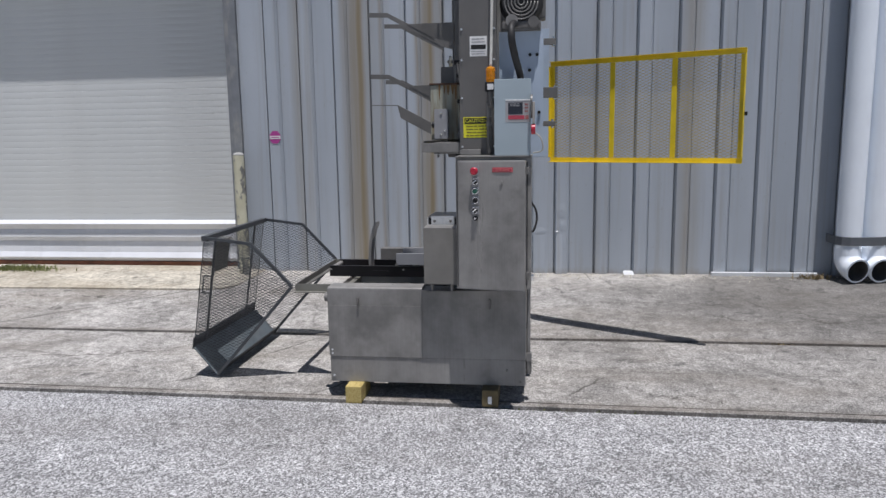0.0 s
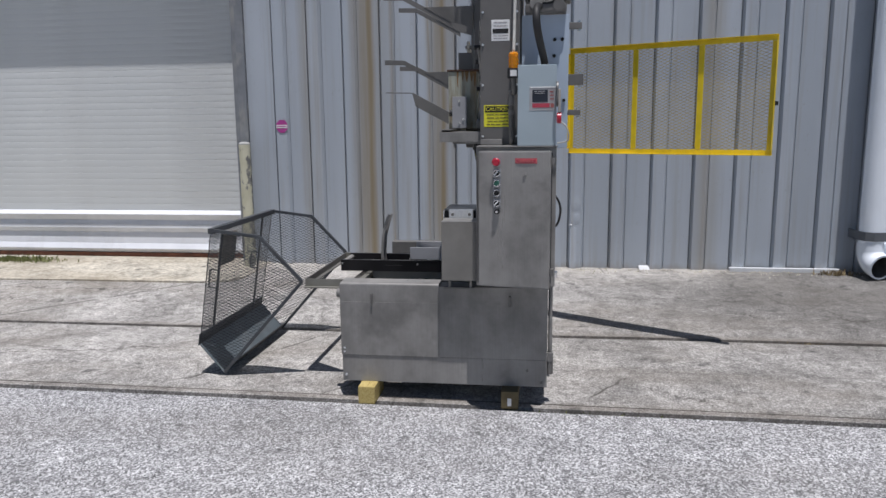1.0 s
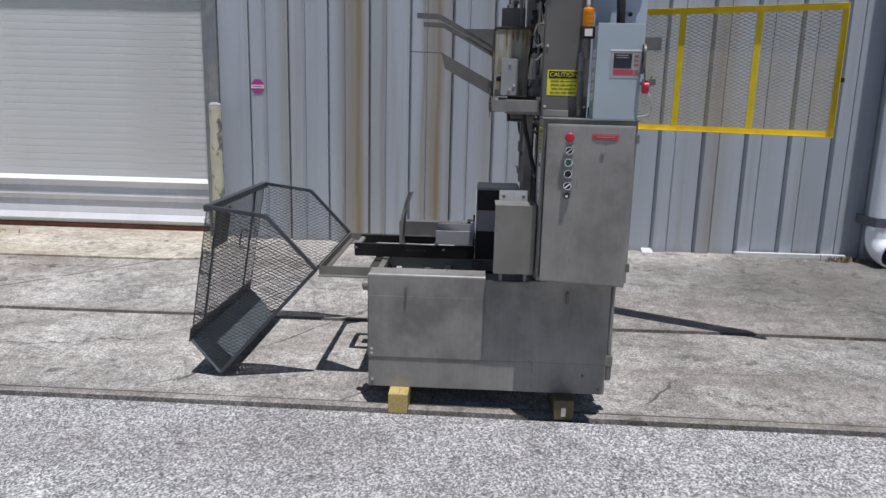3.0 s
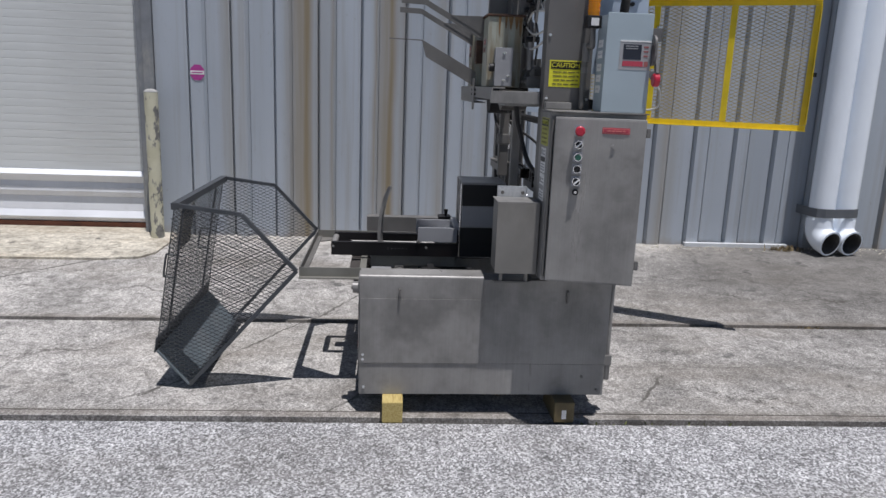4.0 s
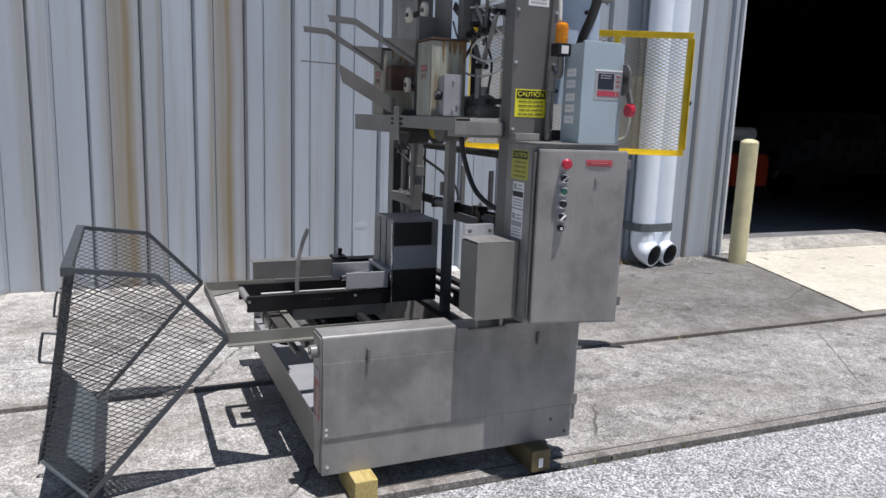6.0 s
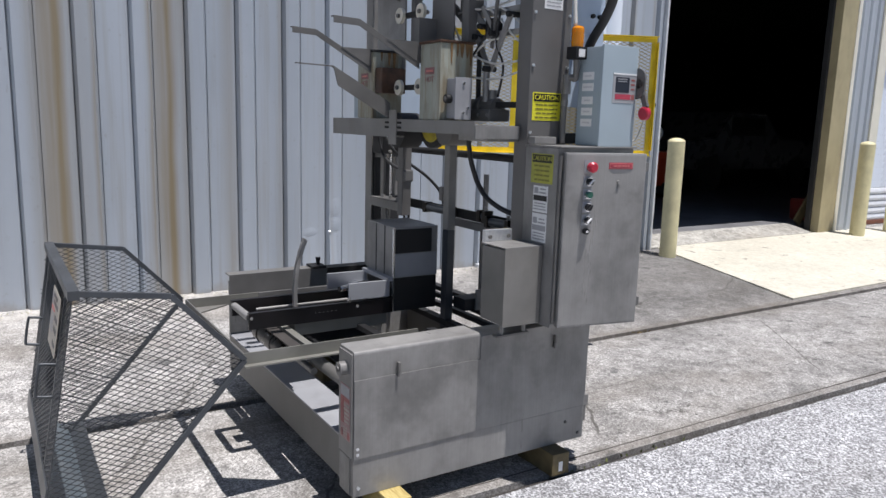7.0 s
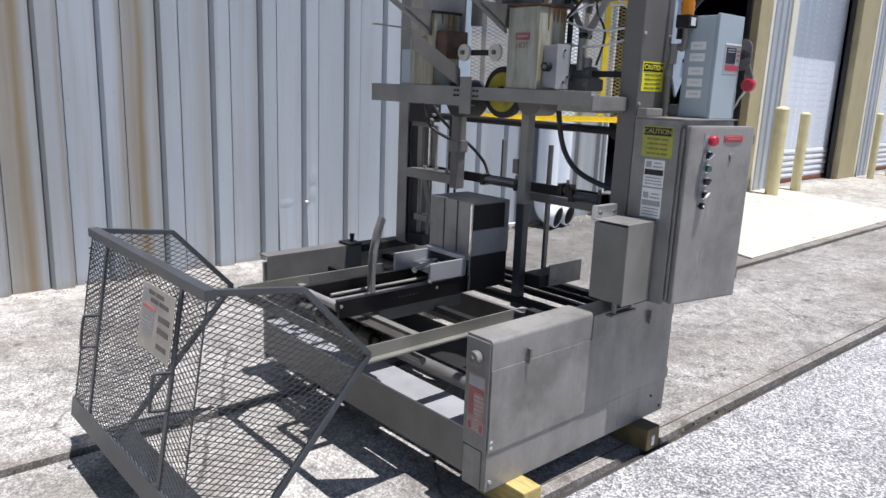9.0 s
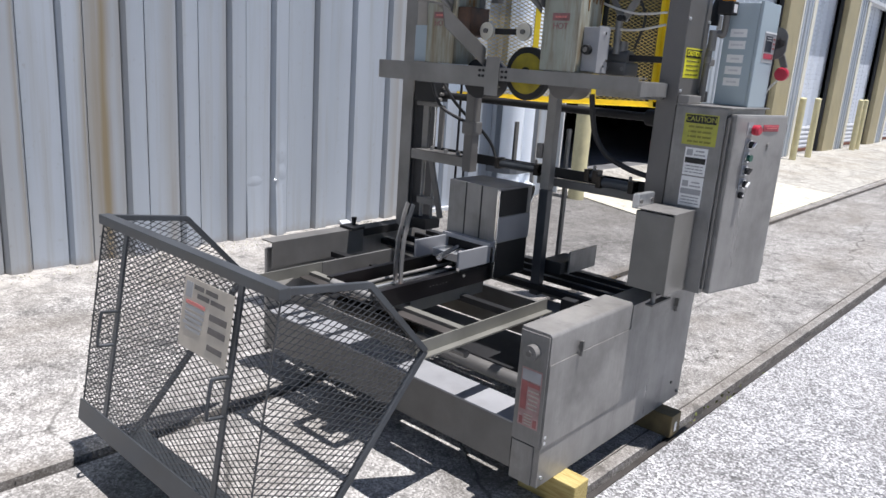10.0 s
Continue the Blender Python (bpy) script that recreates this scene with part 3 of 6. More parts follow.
def expanded(poly, origin, ax_u, ax_v, cell_u, cell_v, w, t):
    """Expanded metal inside an outline: zigzag strands that meet in diamonds."""
    o, au, av = Vector(origin), Vector(ax_u).normalized(), Vector(ax_v).normalized()
    n = au.cross(av)
    us, vs = [p[0] for p in poly], [p[1] for p in poly]
    bm = bmesh.new()
    rows = int((max(vs) - min(vs)) / cell_v) + 2
    cols = int((max(us) - min(us)) / (cell_u / 2)) + 2
    for j in range(rows):
        for i in range(cols):
            for flip in (0, 1):
                u0, u1 = min(us) + i * cell_u / 2, min(us) + (i + 1) * cell_u / 2
                v0, v1 = min(vs) + j * cell_v, min(vs) + (j + 0.5) * cell_v
                if flip:
                    v0 += cell_v
                if i % 2:
                    v0, v1 = v1, v0
                if not inside(poly, (u0 + u1) / 2, (v0 + v1) / 2):
                    continue
                a, b = o + au * u0 + av * v0, o + au * u1 + av * v1
                d = (b - a).normalized()
                s = n.cross(d).normalized() * (w / 2)
                h = n * (t / 2)
                ring = [[bm.verts.new(p + q) for q in (s + h, -s + h, -s - h, s - h)] for p in (a, b)]
                for k in range(4):
                    bm.faces.new((ring[0][k], ring[0][(k + 1) % 4], ring[1][(k + 1) % 4], ring[1][k]))
    return bm


# ---- the setting ----
NEAR_RAIL, FAR_RAIL, WALL_Y = 3.866, 5.265, 7.42
SKEW = -0.014    # the near rail runs a little askew


def askew(x):
    return SKEW * min(15.0, max(-15.0, x))


def ground_z(y):
    return 0.09 * min(1.0, max(0.0, (y - 5.45) / 1.9))


def make_ground_sheet():
    bm = bmesh.new()
    ys = [(-120, 0, 0), (-20, 0, 0), (-4, 0, 0), (0, 0, 0), (2.5, 0, 0)]
    ys += [(NEAR_RAIL - 0.028, 0, 0), (NEAR_RAIL - 0.025, -0.05, 1), (NEAR_RAIL + 0.025, -0.05, 1), (NEAR_RAIL + 0.028, 0, 1), (4.5, 0.004, 1)]
    ys += [(FAR_RAIL - 0.032, 0, 1), (FAR_RAIL - 0.028, -0.05, 1), (FAR_RAIL + 0.028, -0.05, 1), (FAR_RAIL + 0.032, 0, 1)]
    ys += [(5.45 + 0.38 * k, ground_z(5.45 + 0.38 * k), 1) for k in range(6)] + [(9, 0.09, 1), (40, 0.09, 1), (160, 0.09, 1)]
    xs = [-160, -40, -15] + [-8 + 0.8 * k for k in range(26)] + [16, 24, 40, 160]
    rows = [[bm.verts.new((x, y + (askew(x) if abs(y - NEAR_RAIL) < 0.03 else 0.0), z + (0.006 * noise.noise((x * 0.7, y * 0.9, 0)) if abs(z) < 0.1 and -3 < y < 7 else 0))) for x in xs] for y, z, _ in ys]
    for j in range(len(ys) - 1):
        for i in range(len(xs) - 1):
            f = bm.faces.new((rows[j][i], rows[j][i + 1], rows[j + 1][i + 1], rows[j + 1][i]))
            f.material_index = ys[j][2]
    return solid("ground", bm, [ASPHALT, OLDPAVING], "bleached stony asphalt yard with worn paving by the rails", "ground", kind="structure")


make_ground_sheet()


def make_rail(y, name):
    bm = prism([(y - 0.014, -0.052), (y + 0.016, -0.052), (y + 0.016, -0.024), (y + 0.012, -0.018), (y - 0.010, -0.018), (y - 0.014, -0.024)], "x", -15, 15)
    if y == NEAR_RAIL:
        for v in bm.verts:
            v.co.y += askew(v.co.x)
    return solid(name, bm, RAILSTEEL, "rusty railway rail sunk in the paving", "rail", group="sunken rails", kind="structure")


make_rail(NEAR_RAIL, "rail")
joint = box(-15, 15, NEAR_RAIL + 0.082, NEAR_RAIL + 0.087, -0.04, 0.0035, 0.0)
for v in joint.verts:
    v.co.y += askew(v.co.x)
solid("rail_joint", joint, JOINT, "dark dirt-filled joint beside the rail", "joint", kind="structure")
make_rail(FAR_RAIL, "rail")

# corrugated wall sheets


RIBS = [-2.785, -2.424, -2.060, -1.683, -1.313, -0.932, -0.558, -0.186, 0.182, 0.580, 0.960, 1.352, 1.732, 2.115, 2.495]
RIBS = [RIBS[0] - 0.366 * k for k in range(30, 0, -1)] + RIBS + [RIBS[-1] + 0.3815 * k for k in range(1, 100)]


def ribbed_wall(name, x0, x1, z0, z1, label, material=None):
    """Ribbed sheet: ribs with sloping sides on a thick backing."""
    pts = []
    for r in RIBS:
        for dx, dy in ((0.0, 0.0), (0.016, -0.036), (0.124, -0.036), (0.146, 0.0)):
            if x0 <= r + dx <= x1:
                pts.append((r + dx, WALL_Y + dy))
    pts = [(x0, WALL_Y)] + [p for p in pts if x0 + 0.001 < p[0] < x1 - 0.001] + [(x1, WALL_Y)]
    outline = pts + [(x1, WALL_Y + 0.16), (x0, WALL_Y + 0.16)]
    bm = prism(outline, "z", z0, z1)
    return solid(name, bm, material or WALL, label, "wall", kind="structure")


WALL_TOP = 5.2


def panelled_wall(name, x0, x1, z0, z1, label):
    """Ribbed sheets lapped one over the next, with an open seam at each lap."""
    wall = thing(name, label, "wall", ((x0 + x1) / 2, WALL_Y + 0.1, z0), kind="structure")
    part("backing", box(x0, x1, WALL_Y + 0.032, WALL_Y + 0.16, z0, z1, 0), WALL, wall)
    starts = [r for r in RIBS if x0 - 0.5 < r < x1 + 0.5]
    for a, b in zip(starts, starts[1:]):
        b -= 0.011
        if a < x0 or b > x1:
            a, b = max(a, x0), min(b, x1)
        if b - a < 0.03:
            continue
        rib = [(a + dx, WALL_Y + dy) for dx, dy in ((0.0, 0.004), (0.017, -0.036), (0.124, -0.036), (0.146, 0.0), (0.1465, 0.012), (0.152, 0.012), (0.1525, 0.0)) if a + dx < b and a in starts] or [(a, WALL_Y)]
        outline = [(a, WALL_Y + 0.030)] + rib + [(b, WALL_Y), (b, WALL_Y + 0.030)]
        part("panel", prism(outline, "z", z0, z1), WALL, wall)
    return wall


panelled_wall("wall_main", -3.07, 4.13, 0.075, WALL_TOP, "grey ribbed metal wall with rust-brown water runs")
ribbed_wall("wall_left_header", -7.2, -3.07, 3.35, WALL_TOP, "grey ribbed metal wall above the roller door")
ribbed_wall("wall_left_end", -14.0, -7.2, 0.075, WALL_TOP, "grey ribbed metal wall past the roller door")
# trim out of view, its height set by the shade edge on the doors
solid("door_3_head_trim", box(4.162, 40.0, WALL_Y - 0.04, WALL_Y + 0.155, 3.52, 3.599, 0.004), WHITETRIM, "flat white head trim over the loading doors", "trim", kind="structure")
ribbed_wall("wall_right_header", 4.13, 40.0, 3.60, WALL_TOP, "grey ribbed metal wall above the loading doors")

# white sill plank at the wall's foot
solid("wall_base_flashing", box(1.72, 2.72, WALL_Y - 0.085, WALL_Y - 0.037, 0.075, 0.125, 0.004), WHITETRIM, "dented white flashing strip at the wall's foot", "flashing", kind="structure")


def roller_door(name, x0, x1, y, z0, z1, split, label, pitch=0.068, upper=SLAT, folded=True):
    """A shut roller door: thin flat slats over a foot of folded panels or bowed slats."""
    door = thing(name, label, "roller door", ((x0 + x1) / 2, y, z0), kind="structure")
    first = z0 + split
    n = int((z1 - first) / pitch)
    prof = [(0.0, 0.0), (-0.0008, 0.005), (-0.0011, pitch * 0.5), (-0.0008, pitch - 0.006), (-0.0002, pitch - 0.0006), (0.004, pitch - 0.0006), (0.004, 0.0)]
    bm = prism(prof, "x", x0, x1)
    me = bpy.data.meshes.new("slat")
    bm.to_mesh(me)
    bm.free()
    me.materials.append(upper)
    for i in range(n):
        s = new("slat", me)
        s.parent = door
        s.matrix_parent_inverse = Matrix.Translation(-door.location)
        s.location = (0, y, first + i * pitch)
    # folds of the lower edge, tilted to match light and dark bands in view
    folds = [(0.0, -0.012), (0.044, -0.050), (0.105, -0.018), (0.228, -0.006), (0.277, -0.034), (0.320, -0.030), (0.363, -0.018), (0.430, -0.060), (0.472, -0.001)]
    scale = split / 0.472
    for (za, da), (zb, db) in zip(folds, folds[1:]) if folded else ():
        za, zb = z0 + za * scale, z0 + zb * scale - 0.0015
        part("slat", prism([(y + da, za), (y + db, zb), (y + 0.004, zb), (y + 0.004, za)], "x", x0, x1), SLATWHITE, door, "white bottom slat, tilted to give its light or dark band")
    for i in range(0 if folded else round(split / pitch)):
        zb = z0 + i * pitch
        part("slat", prism([(y, zb), (y - 0.014, zb + 0.010), (y - 0.018, zb + pitch * 0.4), (y - 0.008, zb + pitch * 0.8), (y, zb + pitch - 0.004), (y + 0.004, zb + pitch - 0.004), (y + 0.004, zb)], "x", x0, x1), SLATWHITE, door, "bowed white bottom slat")
    part("bottom_rail", box(x0, x1, y - 0.03, y + 0.01, z0 - 0.062, z0 - 0.004, 0.004), RUSTRED, door, "rusty red-brown bottom rail")
    return door


# unseen soffit trims under the headers, set for their shade line; left door
solid("door_1_head_trim", box(-7.2, -3.075, WALL_Y - 0.04, WALL_Y + 0.16, 3.295, 3.349, 0.004), WHITETRIM, "flat white head trim over the roller door", "trim", kind="structure")
roller_door("door_1", -7.1, -3.22, WALL_Y + 0.20, 0.152, 3.44, 0.469, "shut pale grey roller door with white bottom slats")
solid("door_1_jamb", prism([(-3.22, WALL_Y + 0.16), (-3.22, WALL_Y + 0.01), (-3.16, WALL_Y + 0.01), (-3.16, WALL_Y - 0.03), (-3.075, WALL_Y - 0.03), (-3.075, WALL_Y + 0.16)], "z", 0.075, 3.3, 0.002), JAMB, "worn grey steel door jamb with peeling paint", "door jamb", kind="structure")
solid("door_1_back_wall", box(-7.4, -3.0, WALL_Y + 0.24, WALL_Y + 0.4, 0.0, WALL_TOP, 0), UNLITDARK, "dark inside face behind the roller door", "wall", kind="structure")
def slab(outline, rise):
    bm = prism(outline, "z", -0.1, 1.0)
    for v in bm.verts:
        if v.co.z > 0.5:
            v.co.z = ground_z(v.co.y) + rise
    return bm


# the aprons along the doors
solid("apron_left", slab([(-14.0, 6.52), (-6.0, 6.50), (-4.6, 6.54), (-3.3, 6.55), (-3.02, 6.61), (-2.93, 6.75), (-2.91, 7.1), (-2.91, WALL_Y + 0.16), (-14.0, WALL_Y + 0.16)], 0.016), CONCRETE_PATCHY, "pale weathered concrete apron before the roller door", "apron", kind="structure")
solid("apron_right", slab([(3.77, 5.36), (8.5, 5.40), (8.7, WALL_Y), (4.32, WALL_Y)], 0.014), CONCRETE, "bright bare concrete apron before the open loading door", "apron", kind="structure")
solid("apron_far", slab([(8.51, 5.41), (40.0, 5.6), (40.0, WALL_Y), (8.71, WALL_Y)], 0.008), CONCRETE_OLD, "stained old concrete apron along the loading doors", "apron", kind="structure")

# open loading door; hall behind is closed off, its gloom put into the colour
OPEN0, OPEN1 = 4.16, 7.40
solid("door_2_sill", prism([(WALL_Y - 0.01, 0.0), (WALL_Y - 0.01, 0.108), (WALL_Y + 0.355, 0.192), (WALL_Y + 0.355, 0.0)], "x", OPEN0, OPEN1), CONCRETE_OLD, "sloping worn concrete sill of the loading door", "sill", kind="structure")
solid("door_2_jamb", box(4.135, OPEN0, WALL_Y - 0.05, WALL_Y + 0.155, 0.09, 3.515, 0.004), WHITETRIM, "white steel jamb of the open loading door", "door jamb", kind="structure")
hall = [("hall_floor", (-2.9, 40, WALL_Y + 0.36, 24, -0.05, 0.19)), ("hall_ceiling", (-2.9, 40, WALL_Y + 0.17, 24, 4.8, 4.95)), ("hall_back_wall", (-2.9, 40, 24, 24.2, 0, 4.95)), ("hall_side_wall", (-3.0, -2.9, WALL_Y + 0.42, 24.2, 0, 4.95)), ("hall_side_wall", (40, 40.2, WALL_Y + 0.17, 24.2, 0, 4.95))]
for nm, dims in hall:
    solid(nm, box(*dims, 0), HALLFLOOR if nm == "hall_floor" else UNLITDARK, "hall surface in a dark colour that stands in for its gloom", nm.split("_", 1)[1].replace("_", " "), kind="structure")


def pilaster(x0, x1, broad):
    """A tan post with an ivory corner strip, ribbed grey sheet and an ivory jamb. broad: the tan post's share of the width."""
    y, z0, z1, w = WALL_Y, 0.08, 3.515, x1 - x0
    post = x0 + broad * w
    strip, jamb = post + 0.08, x1 - 0.2
    # black strip put in for the dark of the door reveal
    solid("dark_reveal", box(x0 - 0.05, x0 - 0.003, y + 0.08, y + 0.15, z0, z1, 0.004), RUBBER, "black strip that stands in for the dark reveal beside a loading door", "door guide", group="door guides", kind="structure")
    solid("door_pier", box(x0, post, y - 0.032, y + 0.155, z0, z1, 0.006), TAN, "tan painted pier between loading doors", "pier", group="door piers", kind="structure")
    solid("door_pier", box(post + 0.003, strip, y - 0.040, y + 0.155, z0, z1, 0.004), IVORY, "ivory corner strip on a tan pier", "pier", group="door piers", kind="structure")
    sheet, a = [(strip + 0.003, y - 0.008)], strip + 0.05
    while a + 0.12 < jamb:
        sheet += [(a, y - 0.008), (a + 0.02, y - 0.034), (a + 0.075, y - 0.034), (a + 0.095, y - 0.008)]
        a += 0.19
    sheet += [(jamb - 0.003, y - 0.008), (jamb - 0.003, y + 0.155), (strip + 0.003, y + 0.155)]
    solid("door_pier", prism(sheet, "z", z0, z1), WALL, "grey sheet-metal pier between loading doors", "pier", group="door piers", kind="structure")
    solid("door_pier", box(jamb, x1, y - 0.034, y + 0.155, z0, z1, 0.006), IVORY, "ivory door jamb post beside a roller door", "door jamb", group="door piers", kind="structure")


PIERS = [(7.50, 8.72), (11.25, 12.85), (15.1, 16.9), (19.3, 21.1), (23.5, 25.3), (27.7, 29.5)]
DOORS = [(a[1] - 0.10, b[0] + 0.10) for a, b in zip(PIERS, PIERS[1:])]
for k, (a, b) in enumerate(PIERS):
    pilaster(a, b, 0.29 if k == 0 else 0.47)
for a, b in DOORS:
    roller_door("door_3", a, b, WALL_Y + 0.25, 0.16, 3.75, 0.5, "shut pale blue-white roller door", 0.1, SLATBLUE, False)
solid("wall_right_end", box(29.52, 40, WALL_Y, WALL_Y + 0.155, 0.08, 3.515, 0.0), WALL, "grey metal wall further along", "wall", kind="structure")
# slab out of view, added to block light from the hall
solid("roof", box(-14, 40.2, WALL_Y + 0.165, 24.2, 4.96, 5.2, 0), UNLITDARK, "unseen flat roof that keeps light out of the hall", "roof", kind="structure")


def make_bollard(x, y, r, h, material, label, z=0.09, cap=True):
    b = thing("bollard", label, "bollard", (x, y, z), group="bollards")
    part("post", rod((x, y, z - 0.03), (x, y, z + h - r * 0.45), r, 28), material, b)
    bm = bmesh.new()
    bmesh.ops.create_uvsphere(bm, u_segments=28, v_segments=10, radius=r)
    bmesh.ops.delete(bm, geom=[v for v in bm.verts if v.co.z < -0.001], context="VERTS")
    for v in bm.verts:
        v.co = Vector((x + v.co.x * 1.02, y + v.co.y * 1.02, z + h - r * 0.45 + v.co.z * 0.5))
    for f in bm.faces:
        f.smooth = True
    part("cap", bm, CEMENT if material is BOLLARD_WORN else material, b, "domed cap")
    return b


make_bollard(-3.06, 7.24, 0.056, 1.27, BOLLARD_WORN, "slim cream bollard with peeling paint beside the roller door")
make_bollard(4.09, 7.07, 0.090, 1.28, BOLLARD, "cream-yellow steel bollard beside the open loading door")
make_bollard(7.93, 7.08, 0.095, 1.28, BOLLARD, "cream-yellow steel bollard before a pier")
make_bollard(8.85, 7.12, 0.075, 1.2, BOLLARD, "slim cream-yellow bollard before a shut door")
for bx in (12.2, 13.2, 16.75, 17.2):
    make_bollard(bx, 7.15, 0.062, 1.2, BOLLARD, "slim cream-yellow bollard before a shut door")


def make_downpipe(x, y, r, turn):
    p = thing("downpipe", "white plastic downpipe with an elbow at the ground", "downpipe", (x, y, 0.09), group="downpipes")
    part("pipe", rod((x, y, 0.38), (x, y, 5.0), r, 40), PVC, p)
    part("coupling", rod((x, y, 0.34), (x, y, 0.41), r * 1.05, 40), PVC, p)
    d = Vector((math.sin(turn), -math.cos(turn), 0))
    # hollow elbow, swept through a quarter turn
    bm = bmesh.new()
    R, n, seg = 0.135, 9, 32
    def ring(c, tan, rad):
        side = d.cross(Vector((0, 0, 1))).normalized()
        up = side.cross(tan)
        return [bm.verts.new(c + rad * (math.cos(2 * math.pi * k / seg) * side + math.sin(2 * math.pi * k / seg) * up)) for k in range(seg)]
    rings, inner = [], []
    for i in range(n + 1):
        a = i / n * math.radians(78)
        c = Vector((x, y, 0.345)) + d * (R - R * math.cos(a)) + Vector((0, 0, -R * math.sin(a)))
        tan = d * math.sin(a) + Vector((0, 0, -math.cos(a)))
        rings.append(ring(c, tan, r * 1.04))
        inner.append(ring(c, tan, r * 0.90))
    c2, tan2 = c + tan * 0.05, tan
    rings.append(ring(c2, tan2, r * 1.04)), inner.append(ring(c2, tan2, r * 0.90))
    # inner wall takes a dark colour in place of the shade inside the pipe
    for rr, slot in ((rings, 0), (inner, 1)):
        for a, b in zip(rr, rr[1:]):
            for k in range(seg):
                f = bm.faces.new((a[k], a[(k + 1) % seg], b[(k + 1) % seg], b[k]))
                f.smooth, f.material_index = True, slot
    for k in range(seg):
        bm.faces.new((rings[-1][k], rings[-1][(k + 1) % seg], inner[-1][(k + 1) % seg], inner[-1][k]))
    bmesh.ops.recalc_face_normals(bm, faces=bm.faces[:])
    part("elbow", bm, [PVC, BORESHADE], p, "white elbow, its open mouth shaded by a dark inner wall")
    return p


make_downpipe(2.915, 7.19, 0.112, 0.28)
make_downpipe(3.145, 7.22, 0.112, 0.22)
solid("pipe_strap", prism([(2.785, WALL_Y - 0.037), (2.790, 7.17), (2.82, 7.10), (2.885, 7.066), (3.0, 7.072), (3.17, 7.098), (3.238, 7.14), (3.264, 7.21), (3.27, WALL_Y - 0.037), (3.262, WALL_Y - 0.037), (3.256, 7.212), (3.231, 7.146), (3.166, 7.105), (3.0, 7.079), (2.887, 7.073), (2.826, 7.105), (2.797, 7.173), (2.793, WALL_Y - 0.037)], "z", 0.435, 0.515), STRAPGREY, "dark metal strap round the downpipes", "pipe strap", kind="structure")

# wooden blocks under the machine
for bx, y0, y1, tone in ((-1.028, 3.855, 4.09, 0), (-0.25, 3.86, 4.10, 1), (-0.66, 5.36, 5.58, 1), (-0.26, 5.30, 5.58, 1)):
    solid("timber_block", box(bx - 0.046, bx + 0.046, y0, y1, 0.0, 0.099, 0.006), WOOD if tone == 0 else WOODBROWN, "short squared timber block under the machine's edge" if tone == 0 else "short brown stained timber block under the machine", "timber", group="timber blocks")
solid("block_tag", box(-0.262, -0.241, 3.8585, 3.8597, 0.020, 0.062, 0), WHITE, "small pale paper tag stapled on a timber", "tag")


# in the dark hall
def make_sweeper():
    t = thing("floor_sweeper", "orange-red ride-on machine parked in the dark hall", "vehicle", (8.15, 11.4, 0.19))
    part("body", box(7.66, 8.64, 10.9, 11.9, 0.40, 1.06, 0.14), REDTRUCK, t)
    part("hood", box(7.72, 8.40, 10.95, 11.85, 1.06, 1.24, 0.05), RUBBER, t)
    part("bumper", box(7.62, 8.68, 10.84, 10.9, 0.28, 0.42, 0.02), RUBBER, t)
    for x in (7.85, 8.45):
        for y in (10.98, 11.75):
            part("wheel", rod((x, y - 0.07, 0.36), (x, y + 0.07, 0.36), 0.17, 24), RUBBER, t)
    part("drum", rod((7.72, 11.1, 1.385), (8.32, 11.1, 1.385), 0.12, 24), WHITETRIM, t)
    part("drum_stand", box(7.78, 8.28, 11.0, 11.2, 1.24, 1.27, 0.01), RUBBER, t)


def make_pickup():
    t = thing("pickup_truck", "pickup truck parked in the hall, body darkened to suit its gloom", "vehicle", (11.5, 14.5, 0.19))
    part("body", prism([(13.2, 0.65), (13.2, 1.25), (11.6, 1.3), (11.1, 1.85), (9.9, 1.85), (9.4, 1.32), (8.6, 1.22), (8.5, 0.65)], "y", 13.6, 15.5, 0.04), TRUCKDARK, t)
    part("grille", box(8.42, 8.5, 13.8, 15.3, 0.75, 1.1, 0.02), RUBBER, t)
    part("bumper", box(8.3, 8.45, 13.6, 15.5, 0.55, 0.72, 0.03), CHROME, t)
    for y in (13.75, 15.35):
        part("headlight", box(8.40, 8.46, y - 0.13, y + 0.13, 0.9, 1.08, 0.02), CHROME, t)
    for x in (9.3, 12.3):
        for y in (13.7, 15.4):
            part("wheel", rod((x, y - 0.12, 0.56), (x, y + 0.12, 0.56), 0.37, 28), RUBBER, t)
    part("window", box(9.9, 11.0, 13.58, 13.6, 1.36, 1.75, 0.01), BLACK, t)
    return t


make_sweeper()
truck = make_pickup()
truck.location = truck.location + Vector((1.2, -2.0, 0.0))
# a board and a crate just inside the door
solid("leaning_board", bar((7.50, 7.72, 0.20), (8.06, 7.66, 1.02), 0.16, 0.03, (0, 1, 0)), WOODBROWN, "brown board leaning inside the loading door", "board")
solid("plastic_crate", prism([(7.92, 0.192), (8.30, 0.192), (8.33, 0.50), (7.89, 0.50)], "y", 7.80, 8.10, 0.012), DARKRED, "dark red plastic crate on the hall floor", "crate")

# stop-shaped sticker on the wall
stk = thing("wall_sticker", "pink and white octagonal sticker on the metal wall", "sticker", (-2.708, WALL_Y - 0.036, 1.51))
oct_pts = [(-2.708 + 0.064 * math.cos(math.pi / 8 + k * math.pi / 4), 1.511 + 0.070 * math.sin(math.pi / 8 + k * math.pi / 4)) for k in range(8)]
part("backing", prism(oct_pts, "y", WALL_Y - 0.0405, WALL_Y - 0.0385), LABELPINK, stk)
part("band", box(-2.766, -2.650, WALL_Y - 0.0418, WALL_Y - 0.0407, 1.494, 1.526, 0), WHITE, stk)
